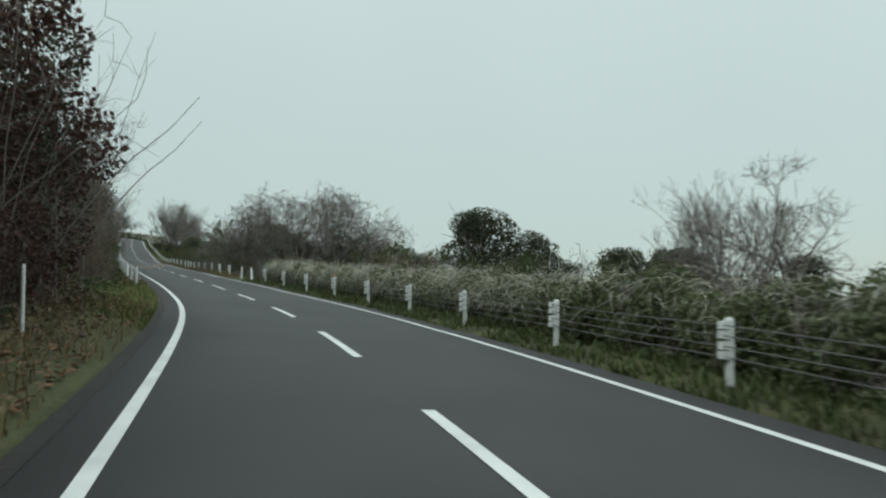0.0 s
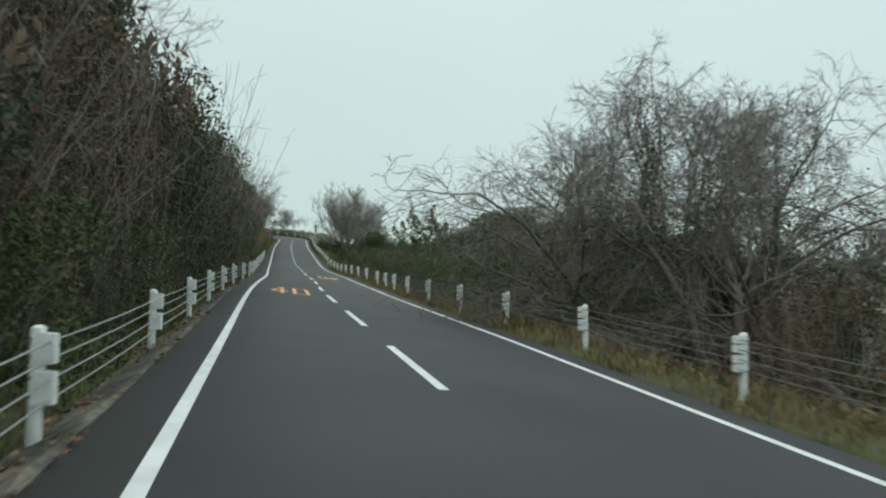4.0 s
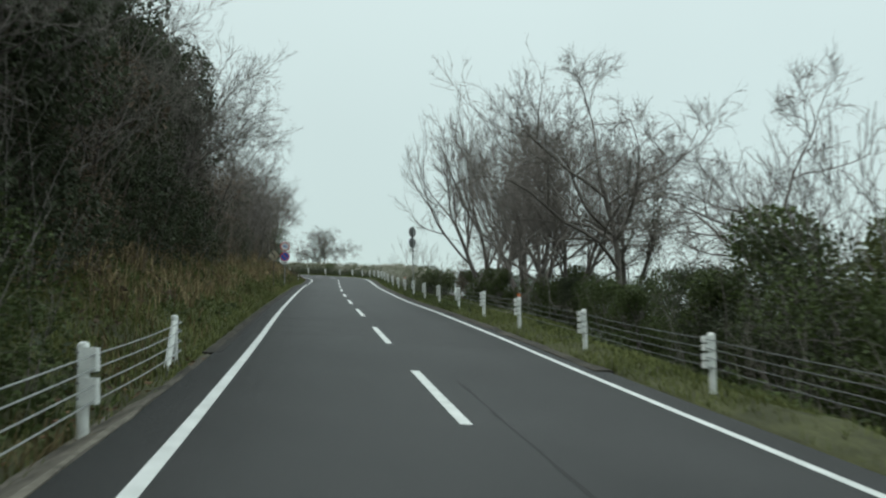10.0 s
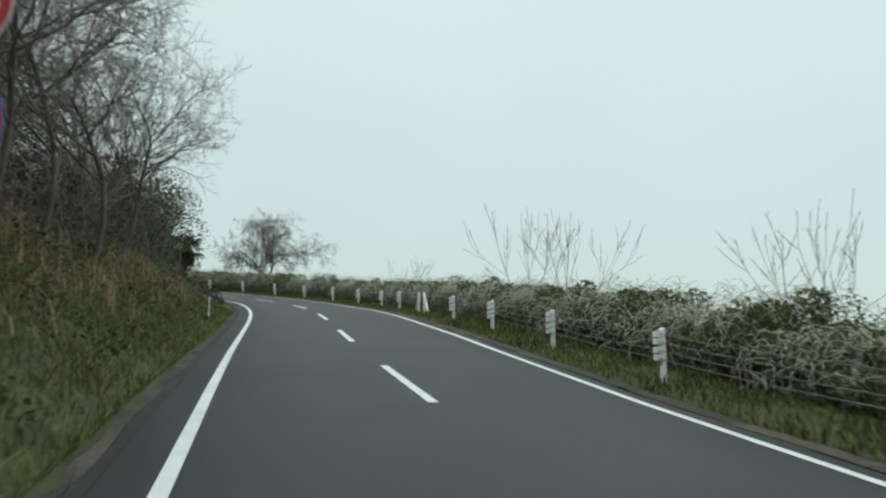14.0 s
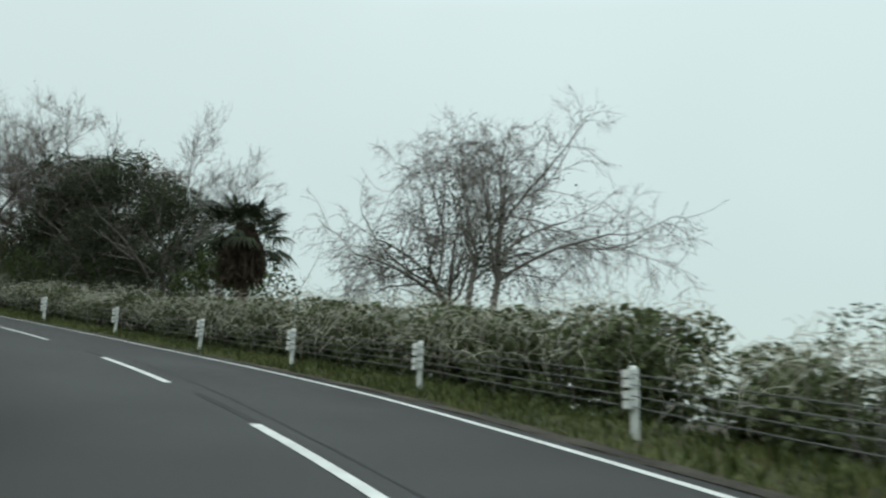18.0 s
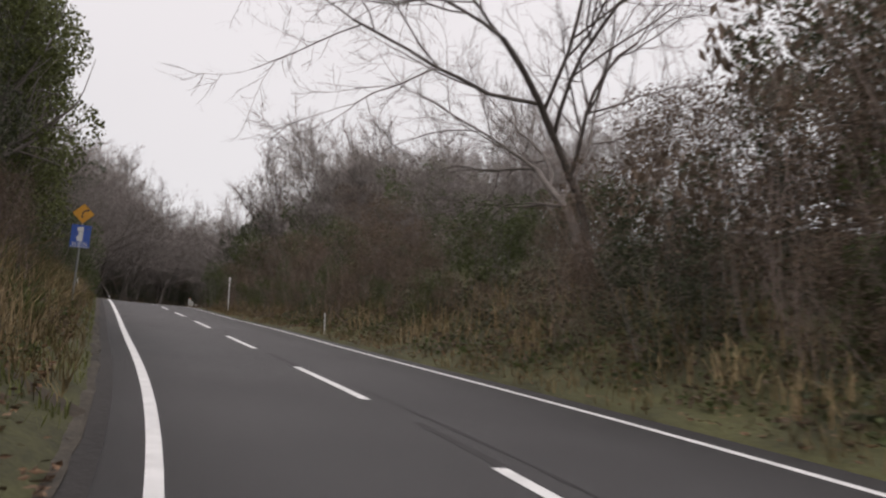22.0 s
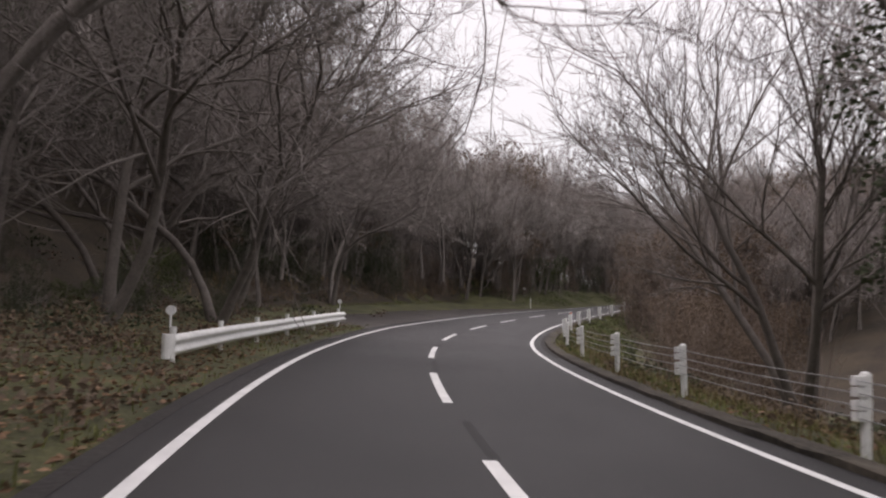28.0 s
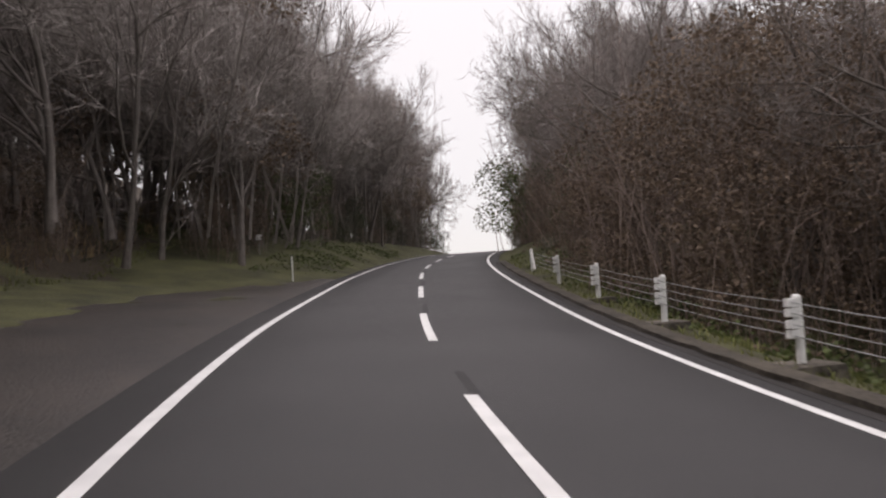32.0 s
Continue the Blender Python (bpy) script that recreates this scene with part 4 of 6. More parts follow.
class Bed:
    """Plants one kind again and again: the first call moves the model itself, later ones copy it."""

    def __init__(self, *models):
        self.models, self.used, self.rng = models, set(), random.Random(len(models) * 7 + 1)
        self.tall = [max(float(np.percentile([v.co.z for v in c.data.vertices], 99.5)) for c in ob.children if c.name[:4] in ("twig", "crow", "foli", "culm") ) for ob in models]

    def plant(self, s, o, scale=1.0, which=None, turn=None, sink=0.0, tilt=0.0, label="", top=None, wide=1.0, floor=0.2):
        """top: how far the plant rises over the road, in place of a scale."""
        k = self.rng.randrange(len(self.models)) if which is None else which
        ob = self.models[k]
        a = self.rng.uniform(0, 6.28) if turn is None else turn
        if top is not None:
            scale = max(floor, (top - float(ground_point(s, o)[2] - road_at(s, 0)[2]) + sink) / self.tall[k])
        m = Matrix.Translation((ground_point(s, o) - np.array((0, 0, sink))).tolist()) @ Matrix.Rotation(heading(s) if turn is not None else 0, 4, "Z") @ Matrix.Rotation(a, 4, "Z") @ Matrix.Rotation(tilt, 4, "Y") @ Matrix.Diagonal((scale * wide, scale * wide, scale * self.rng.uniform(0.95, 1.06), 1))
        if k in self.used:
            ob = copy_thing(ob, m @ Matrix.Diagonal((*(1 / c for c in ob.scale), 1)))
        else:
            self.used.add(k)
            ob.matrix_basis = m
        if label:
            tagged(ob, label)
        return ob


bare = Bed(bare_tree(11, 9.0, "bare deciduous tree with grey-brown branching limbs", kids=(7, 6, 5, 4), up=0.3, wild=0.5),
           bare_tree(12, 8.0, "bare spreading tree with crooked dark limbs", wild=0.75, up=0.2, kids=(7, 6, 5, 4), spread=(0.5, 1.1), trunk=0.4),
           bare_tree(13, 7.5, "bare many-stemmed tree rising in a vase shape", stems=5, up=0.6, wild=0.35, kids=(5, 5, 4, 4), spread=(0.3, 0.75), trunk=0.42, radius=0.105),
           bare_tree(14, 8.5, "leaning bare tree with long sparse limbs", lean=0.4, kids=(7, 6, 5, 4), wild=0.6, trunk=0.45, up=0.2, spread=(0.45, 1.0)),
           bare_tree(15, 7.5, "crooked bare tree hung with creepers and drooping twigs", stems=2, wild=0.7, up=0.3, droop=1.3, kids=(5, 5, 5, 4), spread=(0.5, 1.05), trunk=0.62, ivy=4600, radius=0.12, drape=110, clear=0.62),
           bare_tree(16, 10.0, "large bare tree with several limbs sweeping outwards", stems=4, lean=-0.1, up=0.45, wild=0.4, kids=(6, 5, 5, 4), spread=(0.35, 0.8), trunk=0.5, radius=0.1),
           bare_tree(17, 11.0, "tall bare tree with a forked, winding trunk", stems=2, lean=0.2, up=0.3, wild=0.6, kids=(6, 6, 5, 4), spread=(0.45, 1.0), trunk=0.5, radius=0.13),
           bare_tree(18, 4.0, "slender bare sapling with upright stems", stems=3, up=0.7, wild=0.3, kids=(5, 3), spread=(0.35, 0.8), trunk=0.75, radius=0.018, deepest=2),
           bare_tree(19, 8.0, "leaning tree with crooked limbs and hanging creepers", lean=0.75, stems=2, wild=0.65, up=0.35, droop=0.9, kids=(6, 6, 5, 4), spread=(0.5, 1.1), trunk=0.55, radius=0.14, drape=160, clear=0.45))
green = Bed(evergreen(21, 6.5, 4.6, "dense dark evergreen tree with a rounded crown", n=19780, size=0.074, skirt=0.05, blobs=48),
            evergreen(22, 7.5, 4.4, "tall dark evergreen tree with a ragged crown", n=21160, size=0.074, skirt=0.04, blobs=54),
            evergreen(23, 4.0, 3.6, "low evergreen shrub with dull green leaves", leaf=LEAF_GREEN, n=8740, size=0.0703, skirt=0.02, name="evergreen_shrub"),
            evergreen(24, 8.0, 5.2, "dark tree with a bare lower trunk and layered crown", n=18400, size=0.0666, skirt=0.26, blobs=44, thick=0.022),
            evergreen(25, 4.2, 4.0, "feathery yellow-green bamboo thicket", leaf=LEAF_BAMBOO, n=14949, size=0.0518, skirt=0.0, name="bamboo_thicket", blobs=34))
wild = Bed(thicket(31, 4.6, 3.6, "tangled thicket of brown stems with dark leaves", LEAF_DARK, n=6800, size=0.056),
           thicket(32, 5.0, 3.6, "thicket of bare reddish-brown stems and withered leaves", LEAF_BROWN, TWIG_RED, n=5800, stems=36, twigs=7, size=0.048, name="bramble", group="brambles along the road"),
           thicket(33, 3.2, 3.6, "green and brown scrub at the wood's edge", LEAF_GREEN, n=6400, stems=26, twigs=5, size=0.052, name="bush", group="bushes along the road"),
           thicket(34, 5.4, 3.8, "dark thicket hung with withered leaves", LEAF_DARK, n=6600, hanging=260, twigs=5, size=0.056),
           thicket(35, 4.6, 3.6, "thicket with dark red and green leaves", LEAF_RED, n=5600, twigs=4, size=0.072, name="red_leaved_shrub", group="red-leaved shrubs"))
woods = Bed(thicket(36, 7.5, 8.0, "dark mixed woodland behind the roadside", LEAF_DARK, BARK, n=14400, stems=34, size=0.078, name="woodland", category="woodland", group="woodland behind the road", kind="stuff", thick=0.03, blobs=44, twigs=5),
            thicket(37, 7.5, 8.0, "bare brown woodland on the slope", LEAF_BROWN, BARK, n=14400, stems=60, size=0.0585, name="woodland", category="woodland", group="woodland behind the road", kind="stuff", thick=0.026, twigs=9, blobs=50, reach=1.3),
            thicket(38, 6.5, 8.0, "grey-green wooded slope", LEAF_GREEN, TWIG, n=9900, stems=40, size=0.0936, name="woodland", category="woodland", group="woodland behind the road", kind="stuff", thick=0.026, blobs=44, twigs=5),
            bare_wood(39, 9.0, 8.0, "stand of bare grey-brown trees on the slope"),
            bare_wood(40, 9.0, 7.0, "bare trees with a few withered leaves on the slope", 6, LEAF_BROWN, 2600))
hedges = Bed(hedge(41, "trimmed hedge overgrown with pale dry vines", stalks=520), hedge(42, "hedge topped by tangled white dry stems", stalks=680), hedge(43, "ragged green hedge with a few dry stems", high=1.4, stalks=200))
bamboos = Bed(bamboo(51, 8.0, "feathery pale green bamboo clump"), bamboo(52, 6.5, "arching yellow-green bamboo clump", culms=3))

# ---------------------------------------------------------------- planting, along the road
rnd = random.Random(5)


def row(bed, s0, s1, step, o0, o1, kinds, lo, hi, sink=0.1, wide=1.0, floor=0.2):
    """Plants from s0 to s1 whose tops rise lo to hi metres over the road."""
    s = s0
    while s < s1:
        bed.plant(s + rnd.uniform(-0.35, 0.35) * step, rnd.uniform(o0, o1), 1.0, rnd.choice(kinds), sink=sink, top=rnd.uniform(lo, hi), wide=wide, floor=floor)
        s += step


# west side, from the start: red-leaved thicket, then a dark wall behind the cable barrier
row(wild, -16, 18, 2.4, 6.2, 7.0, (4, 0, 4, 3), 5.0, 6.2, floor=0.3)
row(green, -14, 16, 5, 8.0, 9.5, (0, 1), 6.5, 8.0)
bare.plant(13, 8.2, 1.0, 0, top=8.6)
bare.plant(33, 7.2, 1.0, 1, top=9.4)
bare.plant(41, 7.4, 1.0, 0, top=9.0)
row(woods, -16, 48, 6.5, 11.5, 13.5, (0, 0, 1), 7.0, 9.0, floor=0.9)
row(wild, 20.7, 39.6, 3.0, 7.6, 8.6, (2, 1, 0), 3.2, 4.6, floor=0.3)
row(wild, 40.6, 63.6, 2.6, 6.0, 6.8, (1, 3, 1, 0), 4.2, 5.4, floor=0.3)
for s, o in ((45.5, 4.9), (48.5, 5.2), (52.0, 5.0)):
    green.plant(s, o, 1.0, 4, top=1.2)
row(green, 36, 64, 6.0, 8.5, 9.5, (1, 0), 6.0, 7.5)
row(wild, 63.6, 128.6, 2.5, 6.0, 7.0, (0, 1, 3, 1), 5.0, 7.4, wide=0.85, floor=0.3)
row(wild, 128.6, 149, 2.5, 6.6, 7.4, (0, 1, 3, 1), 4.2, 5.8, wide=0.8, floor=0.3)
row(green, 68, 133, 5.0, 7.4, 8.8, (0, 1, 1), 7.5, 10.0, wide=0.85)
row(green, 133, 150, 5.0, 8.0, 9.0, (0, 1, 1), 5.6, 7.0, wide=0.85)
row(woods, 49.6, 151, 6.5, 11.0, 12.5, (0, 1, 0), 8.0, 10.5, floor=0.9)
row(bare, 43.6, 151, 8.0, 8, 10, (0, 1), 8.5, 10.5, wide=0.8, floor=0.55)
bare.plant(74.5, 7.0, 1.0, 0, top=7.6, wide=0.8, label="bare tree with a few pale leaves over the barrier")
bare.plant(118, 6.6, 1.0, 3, turn=0.1, top=9.0)
bare.plant(134.5, 5.4, 1.0, 0, top=11.0, wide=1.4, label="wide-crowned bare tree rising over the guard rail")
bare.plant(150.0, 6.6, 1.0, 3, turn=0.0, top=7.5, wide=0.8)
bare.plant(156.0, 6.4, 1.0, 3, turn=0.3, top=7.5, wide=0.8)
# west bank with bare trees on top
row(green, 149, 172, 2.8, 6.6, 7.6, (1, 0), 8.2, 9.6, wide=0.8)
row(wild, 152, 192, 2.6, 6.4, 7.4, (1, 3, 3, 0), 5.0, 6.4, floor=0.3)
row(wild, 192, 215.5, 2.6, 6.8, 7.8, (1, 1, 3, 0), 4.2, 5.4, floor=0.3)
row(woods, 155, 217.5, 7, 12.0, 13.5, (1, 1, 0), 7.0, 9.0, floor=0.9)
row(bare, 162, 216, 3.4, 6.6, 8.4, (1, 0, 1, 6), 7.6, 9.4, wide=0.85, floor=0.55)
for s, o, h, a in ((167.0, 6.4, 9.0, 0.2), (171.5, 6.2, 9.4, -0.2), (176, 6.4, 8.4, 0.4), (187.3, 6.4, 7.6, -0.2), (193, 6.2, 7.6, 0.3), (199.0, 6.0, 7.6, 0.1), (203, 6.2, 8.0, -0.3), (207.0, 6.0, 8.0, -0.5), (211, 6.2, 7.6, 0.2)):
    bare.plant(s, o, 1.0, 3, turn=a, top=h, wide=0.9, label="bare tree leaning out over the grassy bank")
# west side round the bend and up the bank
row(wild, 218.5, 283, 3.6, 6.6, 7.6, (3, 0, 2), 5.0, 6.4, floor=0.3)
row(bare, 232, 290, 8, 8.5, 10.0, (0, 1), 8.0, 9.5, wide=0.8, floor=0.55)
row(wild, 283, 339, 2.5, 5.8, 6.8, (3, 2, 2, 0), 4.6, 6.4, wide=0.9, floor=0.3)
row(woods, 267, 343, 6.5, 11.5, 13, (0, 3, 4), 9.0, 12.5, floor=0.9)
row(green, 287, 339, 7, 8.0, 9.5, (1, 0), 7.5, 9.5, wide=0.85)
row(bare, 302, 347, 5, 8.0, 11, (0, 1, 6), 10.0, 12.5, wide=0.75, floor=0.55)
# the wood behind the guard rail
row(wild, 340, 352, 2.6, 7.0, 9.0, (0, 2, 3), 2.6, 4.0, floor=0.3)
row(wild, 336, 350, 1.9, 5.2, 6.8, (2, 3, 2, 0), 3.4, 5.4, floor=0.3)
row(wild, 345, 352, 2.4, 6.4, 7.6, (1, 1), 5.6, 7.0, floor=0.3)
row(wild, 354, 378, 3.0, 7.6, 9.4, (2, 0, 1), 1.2, 2.6, floor=0.3)
row(wild, 338, 353, 2.0, -9.5, -6.4, (1, 2, 1), 0.8, 1.8, floor=0.25)
row(wild, 352, 380, 4.2, 10.5, 12.5, (0, 2, 3), 2.2, 3.6, floor=0.3)
row(green, 344, 352, 4.0, 9.5, 11.0, (1, 0), 7.0, 9.0)
row(bare, 346, 392, 3.6, 10, 15, (0, 1, 6), 12.0, 15.0, wide=0.85, floor=0.55)
row(woods, 342, 392, 6.0, 17, 20, (3, 4, 3, 0), 15.0, 20.0, floor=0.9)
row(woods, 338, 410, 7.0, 26, 31, (3, 4), 22.0, 28.0, floor=0.9)
row(woods, 345, 420, 9.0, 38, 44, (3, 4), 26.0, 34.0, floor=0.9)
# beside the lay-by and on to the end
row(wild, 382, 412, 3.0, 11.6, 12.8, (0, 1, 1, 3), 4.2, 6.0, floor=0.3)
row(wild, 380, 426, 2.2, 10.7, 11.8, (1, 1, 2), 1.2, 3.0, floor=0.25)
row(wild, 426, 480, 2.4, -6.0, -5.0, (1, 1, 2), 3.2, 6.0, floor=0.3)
row(woods, 388, 424, 6, 17, 20, (3, 4, 3), 14.0, 18.0, floor=0.9)
row(bare, 381, 420, 3.0, 11.6, 14.0, (1, 0, 1, 6), 12.0, 14.5, floor=0.55)
row(wild, 413, 478, 3.2, 6.6, 7.8, (2, 1, 0, 1), 4.0, 5.2, floor=0.3)
row(bare, 415, 470, 4, 7, 9.5, (0, 1), 12.0, 15.0, wide=0.8, floor=0.55)
row(woods, 418, 480, 6, 11.5, 14, (3, 4), 13.0, 17.0, floor=0.9)
# east side: the hedge behind the barrier
for s in np.arange(-14.3, 50.6, 4.4):
    hedges.plant(float(s), -4.25, 0.92, (0, 1, 0)[int(s) % 3] if s > 16 else 2, turn=0.0)
for s in np.arange(185.4, 273.5, 4.3):
    hedges.plant(float(s) - (1.7 if 240 < s < 242 else 0.0), -4.3, float(np.interp(s, (236, 248, 256, 266), (0.92, 1.2, 1.12, 0.88))), (0, 2, 1, 2)[int(s * 7) % 4] if s < 218 else (1, 0, 1)[int(s) % 3], turn=0.0)
# the field beyond, with dark round trees and scrub far off
green.plant(66.6, -27.5, 1.0, 0, top=5.8, label="large round dark evergreen standing in a field")
green.plant(63.6, -31, 1.0, 1, top=4.0)
green.plant(55.6, -35, 1.0, 0, top=2.6)
green.plant(52.6, -38, 1.0, 0, top=2.4)
green.plant(48.6, -36, 1.0, 0, top=1.8)
green.plant(40.6, -39, 1.0, 0, top=1.8)
row(woods, 25.7, 111, 9, -36, -28, (0, 2, 1), 0.9, 2.0)
row(woods, 63.6, 101, 8, -22, -16, (2, 0), 1.6, 2.8)
row(wild, 7.7, 58, 5, -16, -11, (1, 2), 0.9, 1.6, floor=0.3)
bare.plant(15.7, -12.0, 1.0, 1, top=4.2)
bare.plant(19.7, -13, 1.0, 2, top=3.6)
bare.plant(12.7, -14, 1.0, 0, top=3.6)
# weeping trees grown over with creepers
bare.plant(72.5, -11.5, 1.0, 8, turn=math.pi, top=7.4)
bare.plant(66.0, -13.5, 1.0, 8, turn=2.6, top=6.0)
for s, o, k, h in ((64.6, -12.5, 4, 6.4), (68.0, -8.0, 4, 5.8), (72.5, -11.0, 4, 7.2), (76.5, -14.5, 4, 8.0), (80, -9.6, 4, 6.4)):
    bare.plant(s, o, 1.0, k, top=h)
row(wild, 56.6, 80, 2.7, -9.5, -7.2, (2, 1, 2, 1), 0.8, 1.5, floor=0.3)
row(wild, 80, 126, 2.7, -8.0, -6.6, (2, 0, 2, 1, 3), 1.2, 2.0, floor=0.3)
row(wild, 126, 139, 2.7, -8.0, -6.6, (2, 1, 1), 0.7, 1.3, floor=0.3)
row(wild, 76, 128, 3.6, -11.0, -9.0, (0, 1, 2), 1.4, 2.2, floor=0.3)
row(wild, 128, 152, 3.6, -11.0, -9.0, (1, 2, 2), 1.2, 2.0, floor=0.3)
row(green, 80, 104, 4, -16, -12, (2, 0, 1), 1.8, 2.6)
row(green, 96, 111, 3.4, -15, -10, (4, 2), 0.9, 1.5)
row(green, 111, 126, 2.8, -15, -10.5, (4, 4, 2, 0), 2.4, 3.6)
row(green, 112, 140, 5, -22, -17, (4, 4, 1), 4.0, 5.4)
row(green, 124, 142, 3.6, -16, -11, (2, 0, 2), 1.6, 2.4)
row(green, 147, 156, 2.6, -12, -8.6, (2, 0, 4), 2.8, 3.7)
row(woods, 84, 128, 8, -24, -18, (2, 0), 2.0, 3.2)
row(woods, 128, 190, 8, -28, -20, (2, 0), 0.6, 1.6)
for s, o, k, h in ((112, -12.0, 1, 4.6), (121, -12.5, 0, 5.0), (128, -13.5, 1, 5.6), (139, -13.5, 0, 6.2), (147.3, -13.0, 0, 5.7), (150, -16.5, 1, 4.8), (152.2, -13.5, 1, 4.6), (143, -16.5, 0, 5.4)):
    bamboos.plant(s, o, 1.0, k, top=h)
for s, o, h in ((147, -8.8, 3.8), (149, -10.0, 4.4), (151.5, -8.4, 4.4), (154, -9.0, 4.6)):
    bare.plant(s, o, 1.0, 7, top=h, label="thin bare stems rising over the bushes")
row(wild, 138, 158, 3.0, -8.5, -7.0, (2, 1, 0), 1.2, 2.0, floor=0.3)
# the group of vase-shaped bare trees
for s, o, k, h in ((157.2, -10.5, 1, 6.8), (166.5, -9.5, 1, 9.8), (170.2, -8.4, 2, 7.0), (174.5, -8.0, 2, 8.4), (183.0, -8.2, 2, 9.8), (178.0, -9.5, 1, 7.6), (171.5, -11.5, 4, 6.6)):
    bare.plant(s, o, 1.0, k, top=h)
row(wild, 161, 183, 4.0, -8.5, -7.2, (2, 0), 0.9, 1.4, floor=0.3)
row(green, 157, 190, 2.3, -9.5, -6.6, (2, 2, 0), 0.9, 1.5)
row(woods, 150, 200, 6, -17, -13, (0, 2), 0.9, 1.6, floor=0.25)
# saplings and bushes over the hedge
for s, o, h in ((198, -6.8, 3.0), (209, -6.8, 3.6), (214.5, -7.2, 4.0), (229.4, -7.2, 2.8)):
    bare.plant(s, o, 1.0, 7, top=h, label="slender bare sapling rising over the hedge")
row(wild, 186, 243, 9, -8.0, -6.6, (1, 2), 1.3, 1.9, floor=0.3)
bare.plant(250.5, -8.2, 1.0, 4, top=7.4, label="crooked tree grown over with creepers behind the hedge")
bare.plant(253.0, -10.5, 1.0, 4, top=6.4)
palm_tree = palm(61, 4.0 - float(ground_point(258.1, -6.5)[2] - road_at(258.1, 0)[2]) - 0.3, "shaggy fan palm rising behind the hedge")
palm_tree.matrix_basis = Matrix.Translation(ground_point(258.1, -6.5).tolist()) @ Matrix.Diagonal((1.18, 1.18, 1.04, 1))
for s, o, k, h in ((265.5, -9.2, 3, 6.2), (268.5, -8.6, 3, 7.2), (271.5, -9.4, 3, 7.2), (274, -11.0, 0, 6.4), (263.5, -9.6, 2, 3.4)):
    green.plant(s, o, 1.0, k, top=h)
for s, o, k, h in ((268.5, -10.5, 0, 9.2), (272.5, -9.0, 1, 9.6), (274, -12.5, 0, 10.6), (276, -8.6, 0, 10.2), (294.0, -7.8, 6, 12.5), (275.5, -11.5, 1, 10.0)):
    bare.plant(s, o, 1.0, k, top=h)
row(wild, 268, 280, 2.4, -7.4, -6.0, (2, 0, 2), 2.4, 3.4, floor=0.3)
row(wild, 279, 284, 2.4, -8.4, -6.6, (1, 2, 0), 3.4, 4.4, floor=0.3)
row(wild, 284, 292, 2.4, -8.4, -6.6, (1, 1, 3), 4.6, 6.2, floor=0.3)
row(wild, 280, 291, 2.2, -11, -8.8, (1, 3, 1), 6.0, 8.0, floor=0.3)
row(woods, 277, 292, 6, -14.5, -12.5, (3, 2, 4, 1), 6.5, 9.5, floor=0.9)
row(woods, 293, 313, 5, -15.5, -13, (2, 1, 4, 2), 5.0, 6.4, floor=0.3)
row(wild, 293, 312, 2.6, -11.5, -9.5, (2, 1, 3), 4.0, 5.2, floor=0.3)
row(woods, 313, 341, 6, -14.5, -12.5, (3, 2, 4, 1), 7.0, 9.5, floor=0.6)
row(wild, 293, 306, 2.5, -8.0, -6.4, (1, 2, 1, 2), 3.4, 4.4, floor=0.25)
row(wild, 306, 334, 2.5, -8.0, -6.4, (1, 2, 1, 1), 3.8, 5.4, floor=0.3)
row(bare, 316, 346, 5.0, -13, -9, (0, 1, 4), 7.0, 9.5, floor=0.55)
row(woods, 326, 352, 5, -17, -13, (3, 4), 11.0, 14.5, floor=0.9)
row(woods, 318, 350, 7, -24, -20, (3, 4), 9.5, 13.0, floor=0.9)
# dark trees and the big bare tree inside the bend
green.plant(354.5, -7.6, 1.0, 3, top=7.6)
green.plant(350.5, -9.6, 1.0, 3, top=8.2)
green.plant(345.5, -9.4, 1.0, 1, top=7.6)
green.plant(349.5, -13.0, 1.0, 0, top=8.5)
row(wild, 334, 345, 2.8, -7.6, -6.2, (2, 3), 2.0, 3.2, floor=0.3)
bare.plant(362.3, -7.5, 1.0, 5, turn=0.2, top=10.0, label="large bare tree with several limbs sweeping over the rail")
bare.plant(356.5, -10.5, 1.0, 0, top=10.5)
bare.plant(347.5, -8.0, 1.0, 1, top=9.5, wide=0.8)
row(woods, 352, 375.7, 7, -26, -21, (1, 2), 6.0, 8.0, floor=0.9)
row(wild, 386, 416, 2.6, -12.0, -10.0, (1, 1, 1), 3.6, 5.6, floor=0.3)
row(woods, 392, 428, 5, -17, -14.5, (3, 4, 1), 7.5, 9.8, floor=0.6)
row(woods, 396, 436, 7, -22, -19, (3, 4), 9.0, 11.5, floor=0.6)
row(bare, 388, 428, 4, -13.5, -9.5, (0, 1), 7.5, 9.5, floor=0.55)
row(wild, 416, 478, 3.2, -8.4, -7.0, (1, 1, 0, 2), 4.2, 5.4, floor=0.3)
row(woods, 424, 480, 6, -14.0, -12.0, (3, 4), 11.0, 14.0, floor=0.9)
row(bare, 420, 474, 4, -10, -6.6, (0, 1), 10.0, 14.0, wide=0.75, floor=0.55)
# the wood's edge trees that lean over the guard rail
for s, o, h, k, a in ((364.6, 7.4, 12.0, 3, 0.3), (370.1, 6.8, 12.5, 6, -0.3), (367.1, 8.6, 13.5, 1, 0.1), (355.9, 7.8, 13.0, 6, 0.4), (360.3, 9.5, 13.0, 3, 0.0), (375.5, 8.5, 12.0, 3, 0.2)):
    bare.plant(s, o, 1.0, k, turn=a, top=h, label="tall bare tree leaning over the guard rail")
